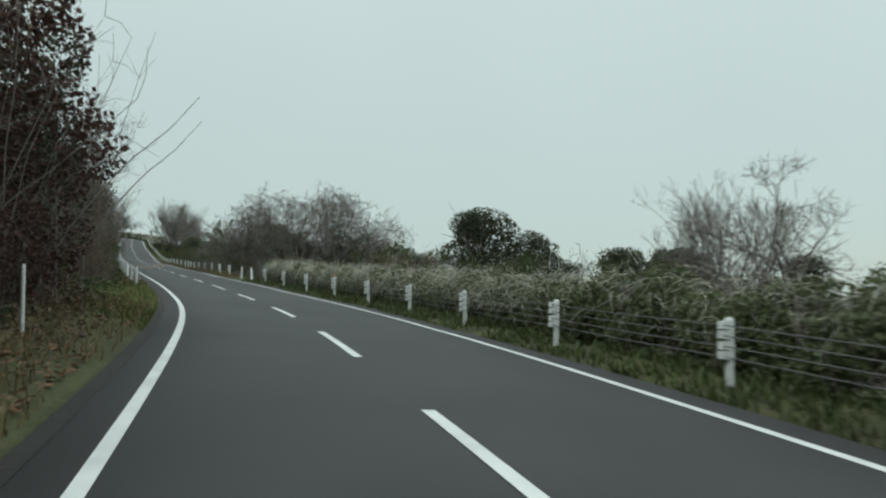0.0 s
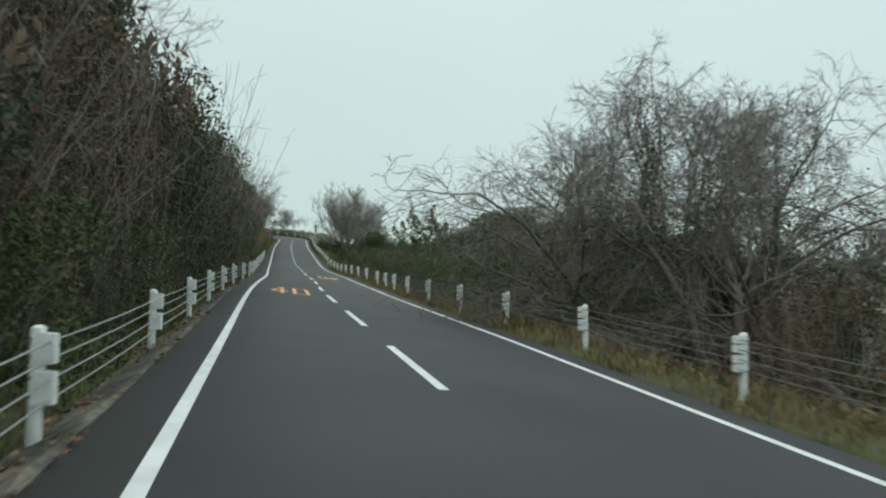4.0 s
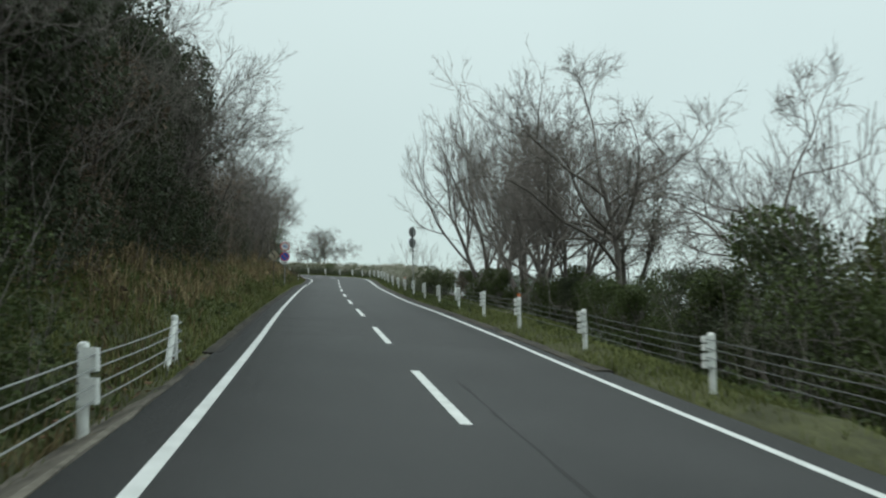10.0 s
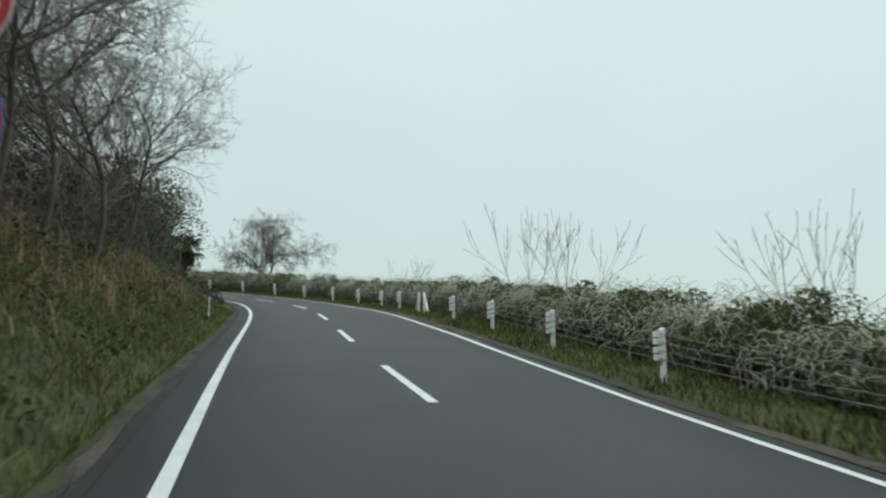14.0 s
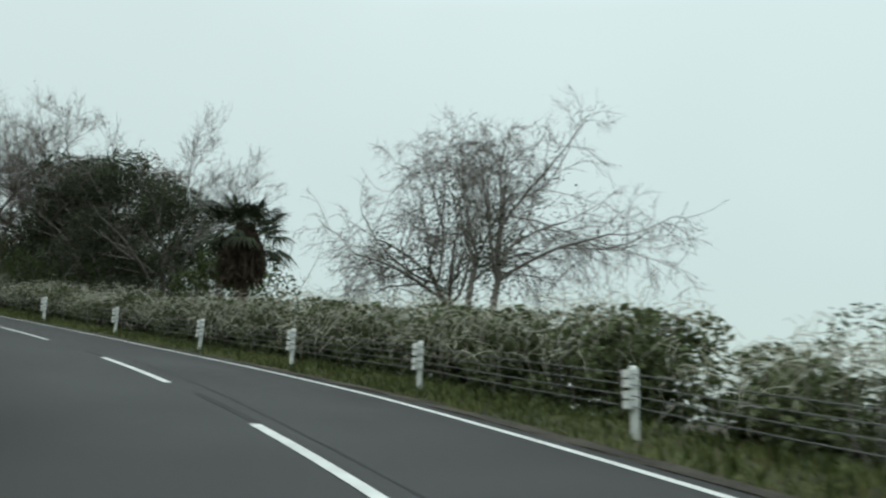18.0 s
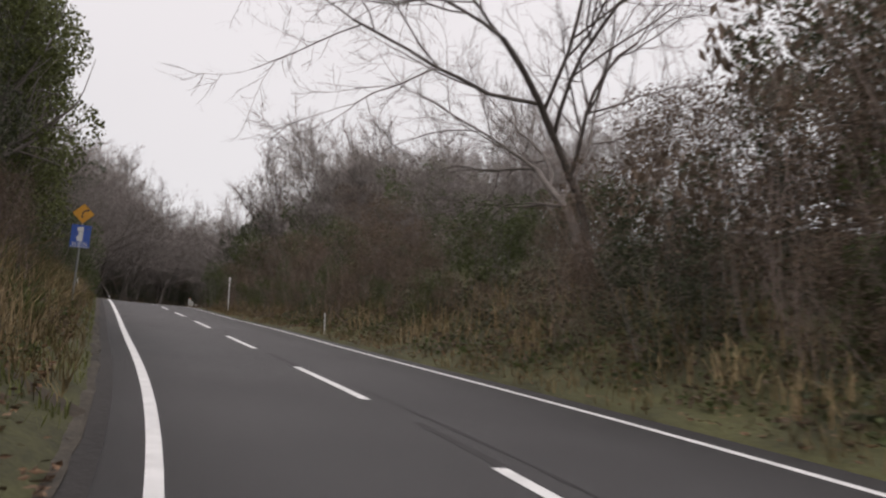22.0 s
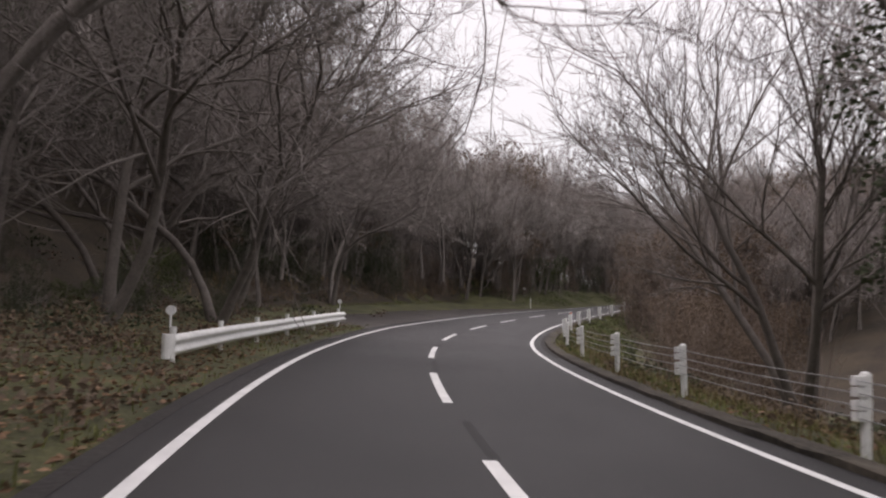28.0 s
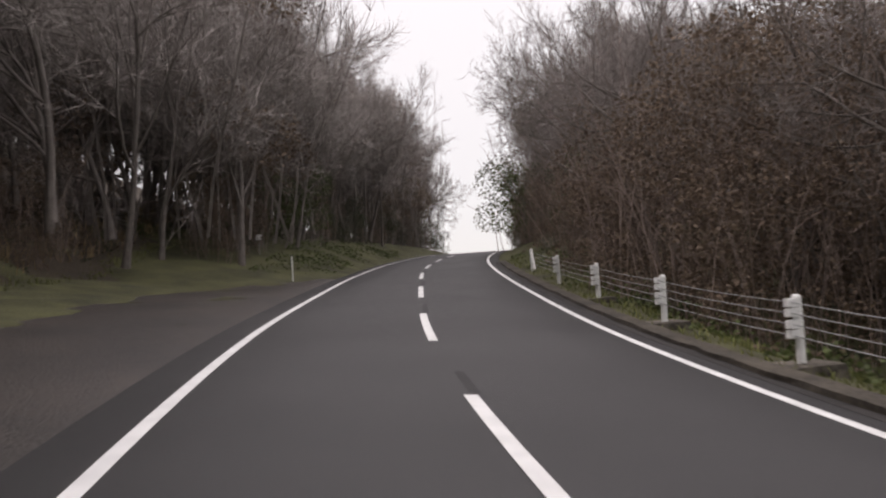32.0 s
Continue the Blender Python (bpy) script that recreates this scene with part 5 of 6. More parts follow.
# scrub that comes down to the verge
row(wild, 283, 292, 2.3, -5.8, -5.0, (1, 1, 3, 2), 2.4, 3.8, floor=0.4)
row(wild, 292, 300, 2.3, -5.8, -5.0, (1, 1, 2), 1.4, 2.4, floor=0.25)
row(wild, 300, 336, 2.3, -5.6, -4.9, (1, 2, 1), 1.6, 2.8, floor=0.4)
row(wild, 284, 342, 2.4, 4.9, 5.5, (2, 2, 1, 3), 1.8, 3.0, floor=0.4)
row(woods, 384, 428, 5.0, 13.5, 15, (3, 4, 3, 1), 12.0, 15.5, floor=0.9)
row(woods, 412, 446, 5.0, 9.5, 11, (3, 4, 1), 12.0, 15.5, floor=0.9)
row(woods, 392, 428, 5, -13.5, -12, (4, 1, 3), 6.5, 8.5, floor=0.6)
row(woods, 372, 394, 6, -24, -18, (4, 1, 3), 5.0, 6.5, floor=0.6)
row(woods, 422, 476, 4.5, -9.2, -7.6, (3, 4, 1), 9.5, 13.0, floor=0.8, wide=0.7)
row(woods, 420, 476, 4.5, 8.0, 9.4, (3, 4, 1), 11.0, 14.5, floor=0.8, wide=0.7)
row(wild, 366, 386, 2.6, -9.5, -7.5, (1, 1, 1), 0.7, 1.6)
row(wild, 36, 150, 3.0, 5.0, 5.6, (0, 2, 1), 1.4, 2.4)
row(wild, -14, 16, 2.6, 5.0, 5.6, (4, 4, 2), 2.0, 3.2)
row(wild, 342, 400, 3.2, 15, 18, (0, 1, 3), 4.0, 6.0, floor=0.9)
row(wild, 398, 424, 2.2, -7.6, -5.8, (1, 1, 1), 3.4, 5.6, floor=0.3)
row(bare, 404, 426, 4, -7.6, -6.2, (0, 1), 8.0, 10.0, wide=0.8)
row(woods, 270, 287, 4, -17, -13.5, (0, 2), 3.4, 5.2, floor=0.5)
row(wild, 272, 284, 2.2, -13, -9.5, (0, 2, 3), 3.0, 4.2, floor=0.5)
for s, o, h in ((297.5, 5.6, 8.4), (301.5, 5.8, 9.0), (306, 6.2, 8.6)):
    green.plant(s, o, 1.0, 4, top=h, wide=0.8, label="tall leafy yellow-green tree hanging over the bank")
for s, o, a in ((287, 6.4, 0.1), (294, 6.6, -0.3), (322, 7.0, 0.2)):
    bare.plant(s, o, 1.0, 3, turn=a, top=8.6, wide=0.85)
row(green, 273, 284, 2.2, -7.6, -6.2, (2, 2, 0), 2.2, 3.2)
row(green, 274, 284, 3.0, -11, -9, (2, 0), 3.2, 4.4)
# dark evergreens standing over the thicket by the barrier
green.plant(131.0, 8.6, 1.0, 1, turn=0.4, top=12.0)
green.plant(136.5, 8.4, 1.0, 0, turn=1.9, top=10.6)
row(wild, 345, 425, 3.0, 19, 22, (0, 3), 6.0, 8.0, floor=1.1)

# ---------------------------------------------------------------- road furniture


def mesh_from(bm, name, *mats):
    me = bpy.data.meshes.new(name)
    bm.to_mesh(me)
    bm.free()
    for m in mats:
        me.materials.append(m)
    return me


def at_roadside(s, o, base=None):
    """A pose at s, o on the ground whose y looks along the road."""
    p = ground_point(s, o) if base is None else road_at(s, o, base)
    return Matrix.Translation(p.tolist()) @ Matrix.Rotation(heading(s), 4, "Z")


def disc(bm, r, y, z, thick=0.012, seg=40, inner=None):
    """An upright disc or ring that looks against the traffic (towards -y)."""
    m = Matrix.Translation((0, y, z)) @ Matrix.Rotation(math.pi / 2, 4, "X")
    if inner is None:
        bmesh.ops.create_cone(bm, cap_ends=True, segments=seg, radius1=r, radius2=r, depth=thick, matrix=m)
        return
    rings = []
    for rr, yy in ((r, y - thick / 2), (inner, y - thick / 2), (inner, y + thick / 2), (r, y + thick / 2)):
        rings.append([bm.verts.new((rr * math.cos(a), yy, z + rr * math.sin(a))) for a in np.linspace(0, 2 * math.pi, seg, endpoint=False)])
    for a, b in ((0, 1), (1, 2), (2, 3), (3, 0)):
        for i in range(seg):
            j = (i + 1) % seg
            bm.faces.new((rings[a][i], rings[a][j], rings[b][j], rings[b][i]))


def flat(name, outline, y, mat, parent, thick=0.004, label=""):
    """A flat shape on a sign: its outline in x and z, raised before the plate."""
    bm = bmesh.new()
    f = [bm.verts.new((x, y - thick, z)) for x, z in outline]
    b = [bm.verts.new((x, y, z)) for x, z in outline]
    bm.faces.new(f)
    bm.faces.new(list(reversed(b)))
    for i in range(len(outline)):
        j = (i + 1) % len(outline)
        bm.faces.new((f[j], f[i], b[i], b[j]))
    return part(name, bm, mat, parent, label)


def text_mesh(body, size, mat, depth=0.002):
    cu = bpy.data.curves.new("text", "FONT")
    cu.body, cu.size, cu.align_x, cu.align_y, cu.extrude = body, size, "CENTER", "CENTER", depth
    ob = bpy.data.objects.new("text", cu)
    scene.collection.objects.link(ob)
    me = bpy.data.meshes.new_from_object(ob.evaluated_get(bpy.context.evaluated_depsgraph_get()))
    bpy.data.objects.remove(ob)
    me.materials.clear()
    me.materials.append(mat)
    return me


def pole(parent, top, r=0.03, mat=STEEL_GREY, deep=0.4):
    bm = bmesh.new()
    rod(bm, (0, 0, -deep), (0, 0, top), r, seg=12)
    rod(bm, (0, 0, top), (0, 0, top + 0.02), r * 1.08, r * 0.6, seg=12)
    return part("pole", bm, mat, parent)


def round_sign(parent, z, kind, backwards=False):
    bm = bmesh.new()
    disc(bm, 0.3, -0.045, z)
    plate = part("sign_plate", bm, SIGN_WHITE if kind != "parking" else SIGN_BLUE, parent, {"limit": "round white speed limit plate", "parking": "round blue no-parking plate"}.get(kind, "plain back of a round sign"))
    if kind == "back":
        plate.data.materials[0] = STEEL_GREY
    else:
        bm = bmesh.new()
        disc(bm, 0.292, -0.054, z, 0.008, inner=0.235)
        part("rim", bm, SIGN_RED, plate, "red ring")
        if kind == "limit":
            t = put("number", text_mesh("40", 0.3, SIGN_BLUE), plate, Matrix.Translation((0, -0.055, z)) @ Matrix.Rotation(math.pi / 2, 4, "X"), label="blue number 40")
        else:
            c, w = 0.235 / math.sqrt(2), 0.028
            flat("slash", [(-c - w * 0.7, z + c - w * 0.7), (-c + w * 0.7, z + c + w * 0.7), (c + w * 0.7, z - c + w * 0.7), (c - w * 0.7, z - c - w * 0.7)][::-1], -0.0515, SIGN_RED, plate)
    bm = bmesh.new()
    for dz in (-0.12, 0.12):
        box(bm, 0, -0.03, z + dz, 0.3, 0.02, 0.03, bevel=0.004)
    part("clamp", bm, STEEL_GREY, plate)
    return plate


def bend_arrow(parent, z, size, left, y):
    """A thick arrow that goes up and bends to one side."""
    k = -1 if left else 1
    w = 0.075
    mid = [(0.1 * -k, -0.5), (0.1 * -k, -0.1), (0.04 * -k, 0.18), (0.18 * k, 0.36), (0.34 * k, 0.42)]
    L, R = [], []
    for i, (px, pz) in enumerate(mid):
        a, b = mid[max(i - 1, 0)], mid[min(i + 1, len(mid) - 1)]
        dx, dz = b[0] - a[0], b[1] - a[1]
        n = math.hypot(dx, dz)
        L.append((px - dz / n * w, pz + dx / n * w))
        R.append((px + dz / n * w, pz - dx / n * w))
    ex, ez = mid[-1]
    head = [(ex, ez + 0.2), (ex + 0.28 * k, ez + 0.02), (ex - 0.0, ez - 0.2)]
    out = [(x * size, z + (zz - 0.02) * size) for x, zz in (L + head + R[::-1])]
    return flat("arrow", out if k > 0 else out[::-1], y, SIGN_BLACK, parent, label="black bend arrow")


def diamond(parent, z, half, mat, left, label):
    c = 0.06
    pts = []
    for i in range(4):
        a = math.pi / 2 * i
        for d in (-c, c):
            pts.append((half * (1 - c * 0.9) * math.cos(a) + half * c * math.cos(a + math.pi / 2) * (d / c), z + half * (1 - c * 0.9) * math.sin(a) + half * c * math.sin(a + math.pi / 2) * (d / c)))
    p = flat("sign_plate", pts[::-1], -0.04, mat, parent, 0.006, label)
    bend_arrow(p, z, half * 0.85, left, -0.0465)
    for i in range(4):
        (ax, az), (bx, bz) = pts[(2 * i + 1) % 8], pts[(2 * i + 2) % 8]
        bm = bmesh.new()
        rod(bm, (ax, -0.045, az), (bx, -0.045, bz), 0.007, seg=6)
        part("rim", bm, SIGN_BLACK, p)
    bm = bmesh.new()
    box(bm, 0, -0.03, z, 0.25, 0.018, 0.03, bevel=0.003)
    part("clamp", bm, STEEL_GREY, p)
    return p


def writing_bars(parent, rows, y, mat):
    for x, z, w, h in rows:
        flat("writing", [(x - w / 2, z - h / 2), (x - w / 2, z + h / 2), (x + w / 2, z + h / 2), (x + w / 2, z - h / 2)], y, mat, parent, 0.002)


s1 = hold("warning_sign", at_roadside(182.4, 3.7) @ Matrix.Rotation(0.15, 4, "Z"), "weathered diamond bend sign on a thin dark pole", "road sign")
pole(s1, 1.85, 0.022, STEEL_BROWN)
diamond(s1, 1.68, 0.31, SIGN_YELLOW_OLD, True, "faded yellow-brown diamond plate")
s2 = hold("road_sign", at_roadside(190.9, 3.55), "speed limit and no-parking discs on a steel pole", "road sign")
pole(s2, 2.75)
round_sign(s2, 2.42, "limit")
round_sign(s2, 1.78, "parking")
plate = flat("supplementary_plate", [(-0.2, 1.3), (-0.2, 1.45), (0.2, 1.45), (0.2, 1.3)], -0.04, SIGN_WHITE, s2, 0.006, "small white plate with dark writing")
writing_bars(plate, [(-0.1, 1.4, 0.06, 0.05), (0.0, 1.4, 0.06, 0.05), (0.1, 1.4, 0.06, 0.05), (-0.03, 1.335, 0.07, 0.04), (0.07, 1.335, 0.06, 0.04)], -0.0465, SIGN_BLACK)
s3 = hold("road_sign", at_roadside(183.6, -3.85) @ Matrix.Rotation(math.pi * 1.24, 4, "Z"), "two round signs for oncoming traffic seen from behind", "road sign")
pole(s3, 3.78)
round_sign(s3, 3.48, "limit")
round_sign(s3, 2.87, "parking")
plate = flat("supplementary_plate", [(-0.2, 2.37), (-0.2, 2.53), (0.2, 2.53), (0.2, 2.37)], -0.04, SIGN_WHITE, s3, 0.006)
for z in (3.48, 2.87):
    bm = bmesh.new()
    disc(bm, 0.298, -0.036, z, 0.006)
    part("sign_back", bm, STEEL_GREY, s3, "grey metal back of a sign")
s4 = hold("road_sign", at_roadside(302.5, 3.8) @ pose(0, 0, -0.12, 0, 2.0, 0), "blue vehicle sign below a yellow bend sign", "road sign")
pole(s4, 2.95)
diamond(s4, 2.72, 0.3, SIGN_YELLOW, False, "yellow diamond plate")
blue = flat("sign_plate", [(-0.26, 1.72), (-0.26, 2.38), (0.26, 2.38), (0.26, 1.72)], -0.04, SIGN_BLUE, s4, 0.008, "blue rectangular plate")
flat("border", [(-0.25, 1.735), (-0.25, 1.75), (0.25, 1.75), (0.25, 1.735)], -0.0485, SIGN_WHITE, blue, 0.002)
flat("symbol", [(-0.06, 1.9), (-0.11, 1.97), (-0.11, 2.04), (-0.06, 2.08), (-0.06, 2.2), (-0.11, 2.22), (-0.11, 2.29), (-0.02, 2.33), (0.06, 2.33), (0.06, 1.9)], -0.0485, SIGN_WHITE, blue, 0.002, "white outline on blue")
put("lettering", text_mesh("\u5f85\u907f\u6240", 0.14, SIGN_WHITE), blue, Matrix.Translation((0, -0.0485, 1.81)) @ Matrix.Rotation(math.pi / 2, 4, "X"), label="white lettering")
s5 = hold("sign_post", at_roadside(326.7, -4.15), "plain white pole with a small cap", "post")
pole(s5, 2.0, 0.035, STEEL_WHITE)
bm = bmesh.new()
box(bm, 0, -0.03, 1.9, 0.12, 0.02, 0.22, bevel=0.005)
part("marker", bm, STEEL_WHITE, s5)


def delineator(s, o, top, mat=STEEL_WHITE, label="slim white roadside delineator post"):
    ob = hold("delineator", at_roadside(s, o), label, "post", "delineators")
    bm = bmesh.new()
    rod(bm, (0, 0, -0.3), (0, 0, top), 0.022, 0.02, seg=10)
    rod(bm, (0, 0, top), (0, 0, top + 0.015), 0.02, 0.008, seg=10)
    p = part("post", bm, mat, ob)
    bm = bmesh.new()
    box(bm, 0, -0.024, top - 0.1, 0.03, 0.008, 0.09, bevel=0.003)
    part("reflector", bm, SIGN_WHITE, p)
    return ob


for s, o, top in ((9.7, 4.15, 0.85), (209.9, 3.5, 0.65), (303.1, -3.72, 0.62), (341.2, 4.1, 0.7), (410.4, 4.2, 0.8), (312.5, 3.9, 0.6)):
    delineator(s, o, top)
small = hold("marker_sign", at_roadside(416.4, 6.6), "small white marker plate on the bank", "sign")
pole(small, 0.7, 0.02)
flat("sign_plate", [(-0.12, 0.55), (-0.12, 0.75), (0.12, 0.75), (0.12, 0.55)], -0.03, SIGN_WHITE, small, 0.005)

# The beam guard rail on the outside of the bend


def beam_rail(s0, s1, line, drop):
    base = hold("guard_rail", Matrix.Translation(road_at(s0, line).tolist()), "white corrugated beam guard rail with rounded end", "guard rail")
    inv = np.array(base.matrix_basis.translation)
    prof = [(x, z + drop) for x, z in [(0.0, 0.36), (-0.05, 0.385), (-0.085, 0.42), (-0.085, 0.46), (-0.03, 0.5), (-0.02, 0.525), (-0.03, 0.55), (-0.085, 0.59), (-0.085, 0.63), (-0.05, 0.665), (0.0, 0.69)]]
    s = np.linspace(s0, s1, 26)
    for k, (a, b) in enumerate(((0, 9), (9, 17), (17, 25))):
        ss = s[a:b + 1]
        V = np.concatenate([np.concatenate([road_at(ss, line + x - 0.05 * 0, z), road_at(ss, line + x + 0.012, z)]) for x, z in prof]) - inv
        n, F = len(ss), []
        for j in range(len(prof) - 1):
            p, q = j * 2 * n, (j + 1) * 2 * n
            for i in range(n - 1):
                F.append((p + i, p + i + 1, q + i + 1, q + i))
                F.append((p + n + i, q + n + i, q + n + i + 1, p + n + i + 1))
        put("beam", mesh_of("beam", V, F, STEEL_WHITE, True), base)
    # the rounded nose at the near end
    V, F = [], []
    for i, a in enumerate(np.linspace(0, math.pi, 9)):
        for z in (0.34 + drop, 0.71 + drop):
            V.append(road_at(s0 - 0.16 * math.sin(a), line + 0.01 - 0.1 * math.cos(a), z) - inv)
    for i in range(8):
        F.append((2 * i, 2 * i + 1, 2 * i + 3, 2 * i + 2))
    top = len(V)
    F.append([2 * i + 1 for i in range(9)])
    put("end_cap", mesh_of("end_cap", np.array(V), F, STEEL_WHITE), base, label="rounded white end cap")
    for i, sp in enumerate(np.linspace(s0 + 0.4, s1 - 0.5, 6)):
        p = road_at(sp, line + 0.07, 0) - inv
        bm = bmesh.new()
        rod(bm, (p[0], p[1], p[2] - 0.7), (p[0], p[1], p[2] + 0.6), 0.055, seg=12)
        part("post", bm, STEEL_WHITE, base)
    for sp in (s0 + 0.2, s1 - 0.3):
        p = road_at(sp, line + 0.06, 0) - inv
        bm = bmesh.new()
        rod(bm, (p[0], p[1], p[2] + 0.6), (p[0], p[1], p[2] + 0.8), 0.016, seg=8)
        bmesh.ops.create_cone(bm, cap_ends=True, segments=20, radius1=0.075, radius2=0.075, depth=0.035, matrix=Matrix.Translation((p[0], p[1], p[2] + 0.86)) @ Matrix.Rotation(heading(sp), 4, "Z") @ Matrix.Rotation(math.pi / 2, 4, "X"))
        part("reflector", bm, SIGN_WHITE, base, "round white reflector on a stalk")
    return base


beam_rail(358.5, 374.8, 4.05, -0.2)

# Painted speed limits: long figures, read by the driver of each lane


def painted_forty(s0, s1, centre, flip, wide, mat, label):
    thing = hold("road_marking", Matrix(), label, "road marking", "painted speed limits")
    def bar(pts):
        v = []
        for x, u in pts:
            ss = s0 + (s1 - s0) * (u if not flip else 1 - u)
            v.append(road_at(ss, centre + (-x if not flip else x) * wide / 2, 0.0065))
        me = mesh_of("stroke", np.array(v), [tuple(range(len(pts)))], mat)
        return put("stroke", me, thing)
    w = 0.2
    bar([(-0.3 - w, 0.0), (-0.3, 0.0), (-0.3, 1.0), (-0.3 - w, 1.0)])
    bar([(-0.98, 0.25), (-0.3 - w - 0.01, 0.25), (-0.3 - w - 0.01, 0.38), (-0.98, 0.38)])
    bar([(-0.3 - w - 0.01, 1.0), (-0.3 - w - 0.01, 0.82), (-0.82, 0.385), (-0.98, 0.385)])
    bar([(-0.295, 0.25), (-0.1, 0.25), (-0.1, 0.38), (-0.295, 0.38)])
    for x in (0.16, 0.85):
        bar([(x, 0.06), (x + w, 0.06), (x + w, 0.94), (x, 0.94)])
    bar([(0.16, 0.0), (0.98, 0.0), (0.98, 0.055), (0.16, 0.055)])
    bar([(0.16, 0.945), (0.98, 0.945), (0.98, 1.0), (0.16, 1.0)])
    return thing


painted_forty(77.4, 81.6, 1.25, False, 1.25, PAINT_ORANGE, "faded orange number forty painted on the lane")
painted_forty(100.9, 105, -1.3, True, 1.25, PAINT_ORANGE, "orange number forty painted for oncoming traffic")
def crack(s0, s1, centre, seed, wide):
    """A dark wandering seam in the asphalt."""
    rng = np.random.default_rng(seed)
    s = np.arange(s0, s1, 0.4)
    o = centre + np.cumsum(rng.normal(0, 0.012, len(s))) * 0.6 + 0.05 * np.sin(s * 0.35 + seed)
    w = 0.55 * wide * rng.uniform(0.25, 1.2, len(s)) * np.clip(np.minimum(s - s0, s1 - s), 0, 1)
    v = np.concatenate([road_at(s, o + w, 0.0035), road_at(s, o - w, 0.0035)])
    n = len(s)
    put("crack", mesh_of("crack", v, [(i, n + i, n + i + 1, i + 1) for i in range(n - 1)], SEALER), road, label="dark seam in the asphalt")


for k, (s0, s1, o, w) in enumerate(((64, 84, -1.45, 0.04), (97, 112, -0.3, 0.035), (116, 127, -0.34, 0.03), (133, 150, -0.4, 0.04), (158, 171, -0.3, 0.03), (239, 252, -0.35, 0.035), (266, 276, -0.3, 0.05), (281, 288, -0.28, 0.06))):
    crack(s0, s1, o, k, w)
for s0, s1, o0, o1 in ((-20, 37, 3.06, 2.9), (152, 230, 3.06, 2.92), (230, 344, 3.06, 2.86), (344, 374, 3.06, 2.88), (366, 420, -3.0, -3.24)):
    strip("dirt_edge", s0, s1, o0, o1, 0.0045, DIRT, 1.0, road, "dark damp dirt along the asphalt's edge")
strip("road_patch", 64.6, 93.4, -0.35, -1.5, 0.003, ASPHALT, 1.0, road)

# The lay-by: worn dark ground beside the road


def lay_by():
    s = np.arange(373.6, 412.7, 0.5)
    d = np.array([0.0, 0.6, 1.4, 2.4, 3.6, 4.8, 6.0, 7.2])
    far = np.interp(s, (373.6, 379.7, 399.7, 412.2), (0.15, 1.0, 0.85, 0.1))
    S, D = np.meshgrid(s, d, indexing="ij")
    O = EDGE_L - 0.02 + D * far[:, None]
    P = road_at(S, O, 0)
    P[..., 2] += land(S, O) * 0.5 + 0.008 - 0.03 * (D < 0.1) - 0.12 * np.clip((375.0 - S) / 1.4, 0, 1) + 0.02 * np.array([noise.noise((p[0] * 0.7, p[1] * 0.7, 9)) for p in P.reshape(-1, 3)]).reshape(S.shape) * (D > 0.1)
    k = len(d)
    a = (np.arange(len(s) - 1)[:, None] * k + np.arange(k - 1)[None]).ravel()
    F = np.stack([a, a + k, a + k + 1, a + 1], -1)
    put("lay_by", mesh_of("lay_by", P.reshape(-1, 3), F, ASPHALT_OLD, True), label="worn dark gravelly lay-by beside the road", category="lay-by", kind="structure")


lay_by()

# ---------------------------------------------------------------- grass, litter and weeds


def blades(name, label, spots, mat, height, seed, lean=0.5, width=0.012):
    """Tufts of blades at (s, o) spots, one object."""
    rng = np.random.default_rng(seed)
    s, o = np.array(spots).T
    base = ground_point(s, o) - np.array((0, 0, 0.06))
    n = len(base)
    a = rng.uniform(0, 6.28, n)
    side = np.stack([np.cos(a), np.sin(a), np.zeros(n)], 1) * width
    h = height * rng.uniform(0.45, 1.3, n)[:, None]
    out = np.stack([-np.sin(a), np.cos(a), np.zeros(n)], 1) * rng.normal(0, lean, n)[:, None] * h
    top = base + out + np.array((0, 0, 1)) * h
    mid = base + out * 0.3 + np.array((0, 0, 0.62)) * h
    V = np.stack([base - side, base + side, mid + side * 0.7, mid - side * 0.7, top], 1).reshape(-1, 3)
    i = np.arange(n)[:, None] * 5
    F = [tuple(q) for q in np.concatenate([i + np.array([[0, 1, 2, 3]])]).tolist()] + [tuple(q) for q in (i + np.array([[3, 2, 4]])).tolist()]
    return put(name, mesh_of(name, V, F, mat), label=label, category="grass", kind="stuff")


def spread(n, s0, s1, o0, o1, seed, clump=0.35):
    rng = np.random.default_rng(seed)
    k = max(1, n // 14)
    cs, co = rng.uniform(s0, s1, k), rng.uniform(min(o0, o1), max(o0, o1), k)
    j = rng.integers(0, k, n)
    return np.stack([cs[j] + rng.normal(0, clump, n), np.clip(co[j] + rng.normal(0, clump * 0.6, n), min(o0, o1), max(o0, o1))], 1)


blades("grass", "fresh green grass on the bank", np.concatenate([spread(80000, 149.2, 218, 3.2, 6.6, 1, 0.55), spread(30000, 14, 40, 3.1, 7.5, 2, 0.55), spread(12000, 350, 392, -6.5, -3.4, 3, 0.5), spread(34000, 148, 188, -7.0, -3.35, 4, 0.5), spread(26000, 186, 274, -4.7, -3.3, 24, 0.5), spread(7000, 375.7, 415.7, 9.4, 12, 5), spread(3000, 327.6, 375.7, 3.15, 6, 6), spread(6000, 283.3, 332.1, 3.2, 5.8, 7), spread(9000, 35, 151, 3.38, 4.6, 8), spread(4000, 56, 150, -4.8, -3.4, 9), spread(3000, 391, 420, -5.5, -3.5, 10)]), GRASS, 0.15, 1, 0.7, 0.011)
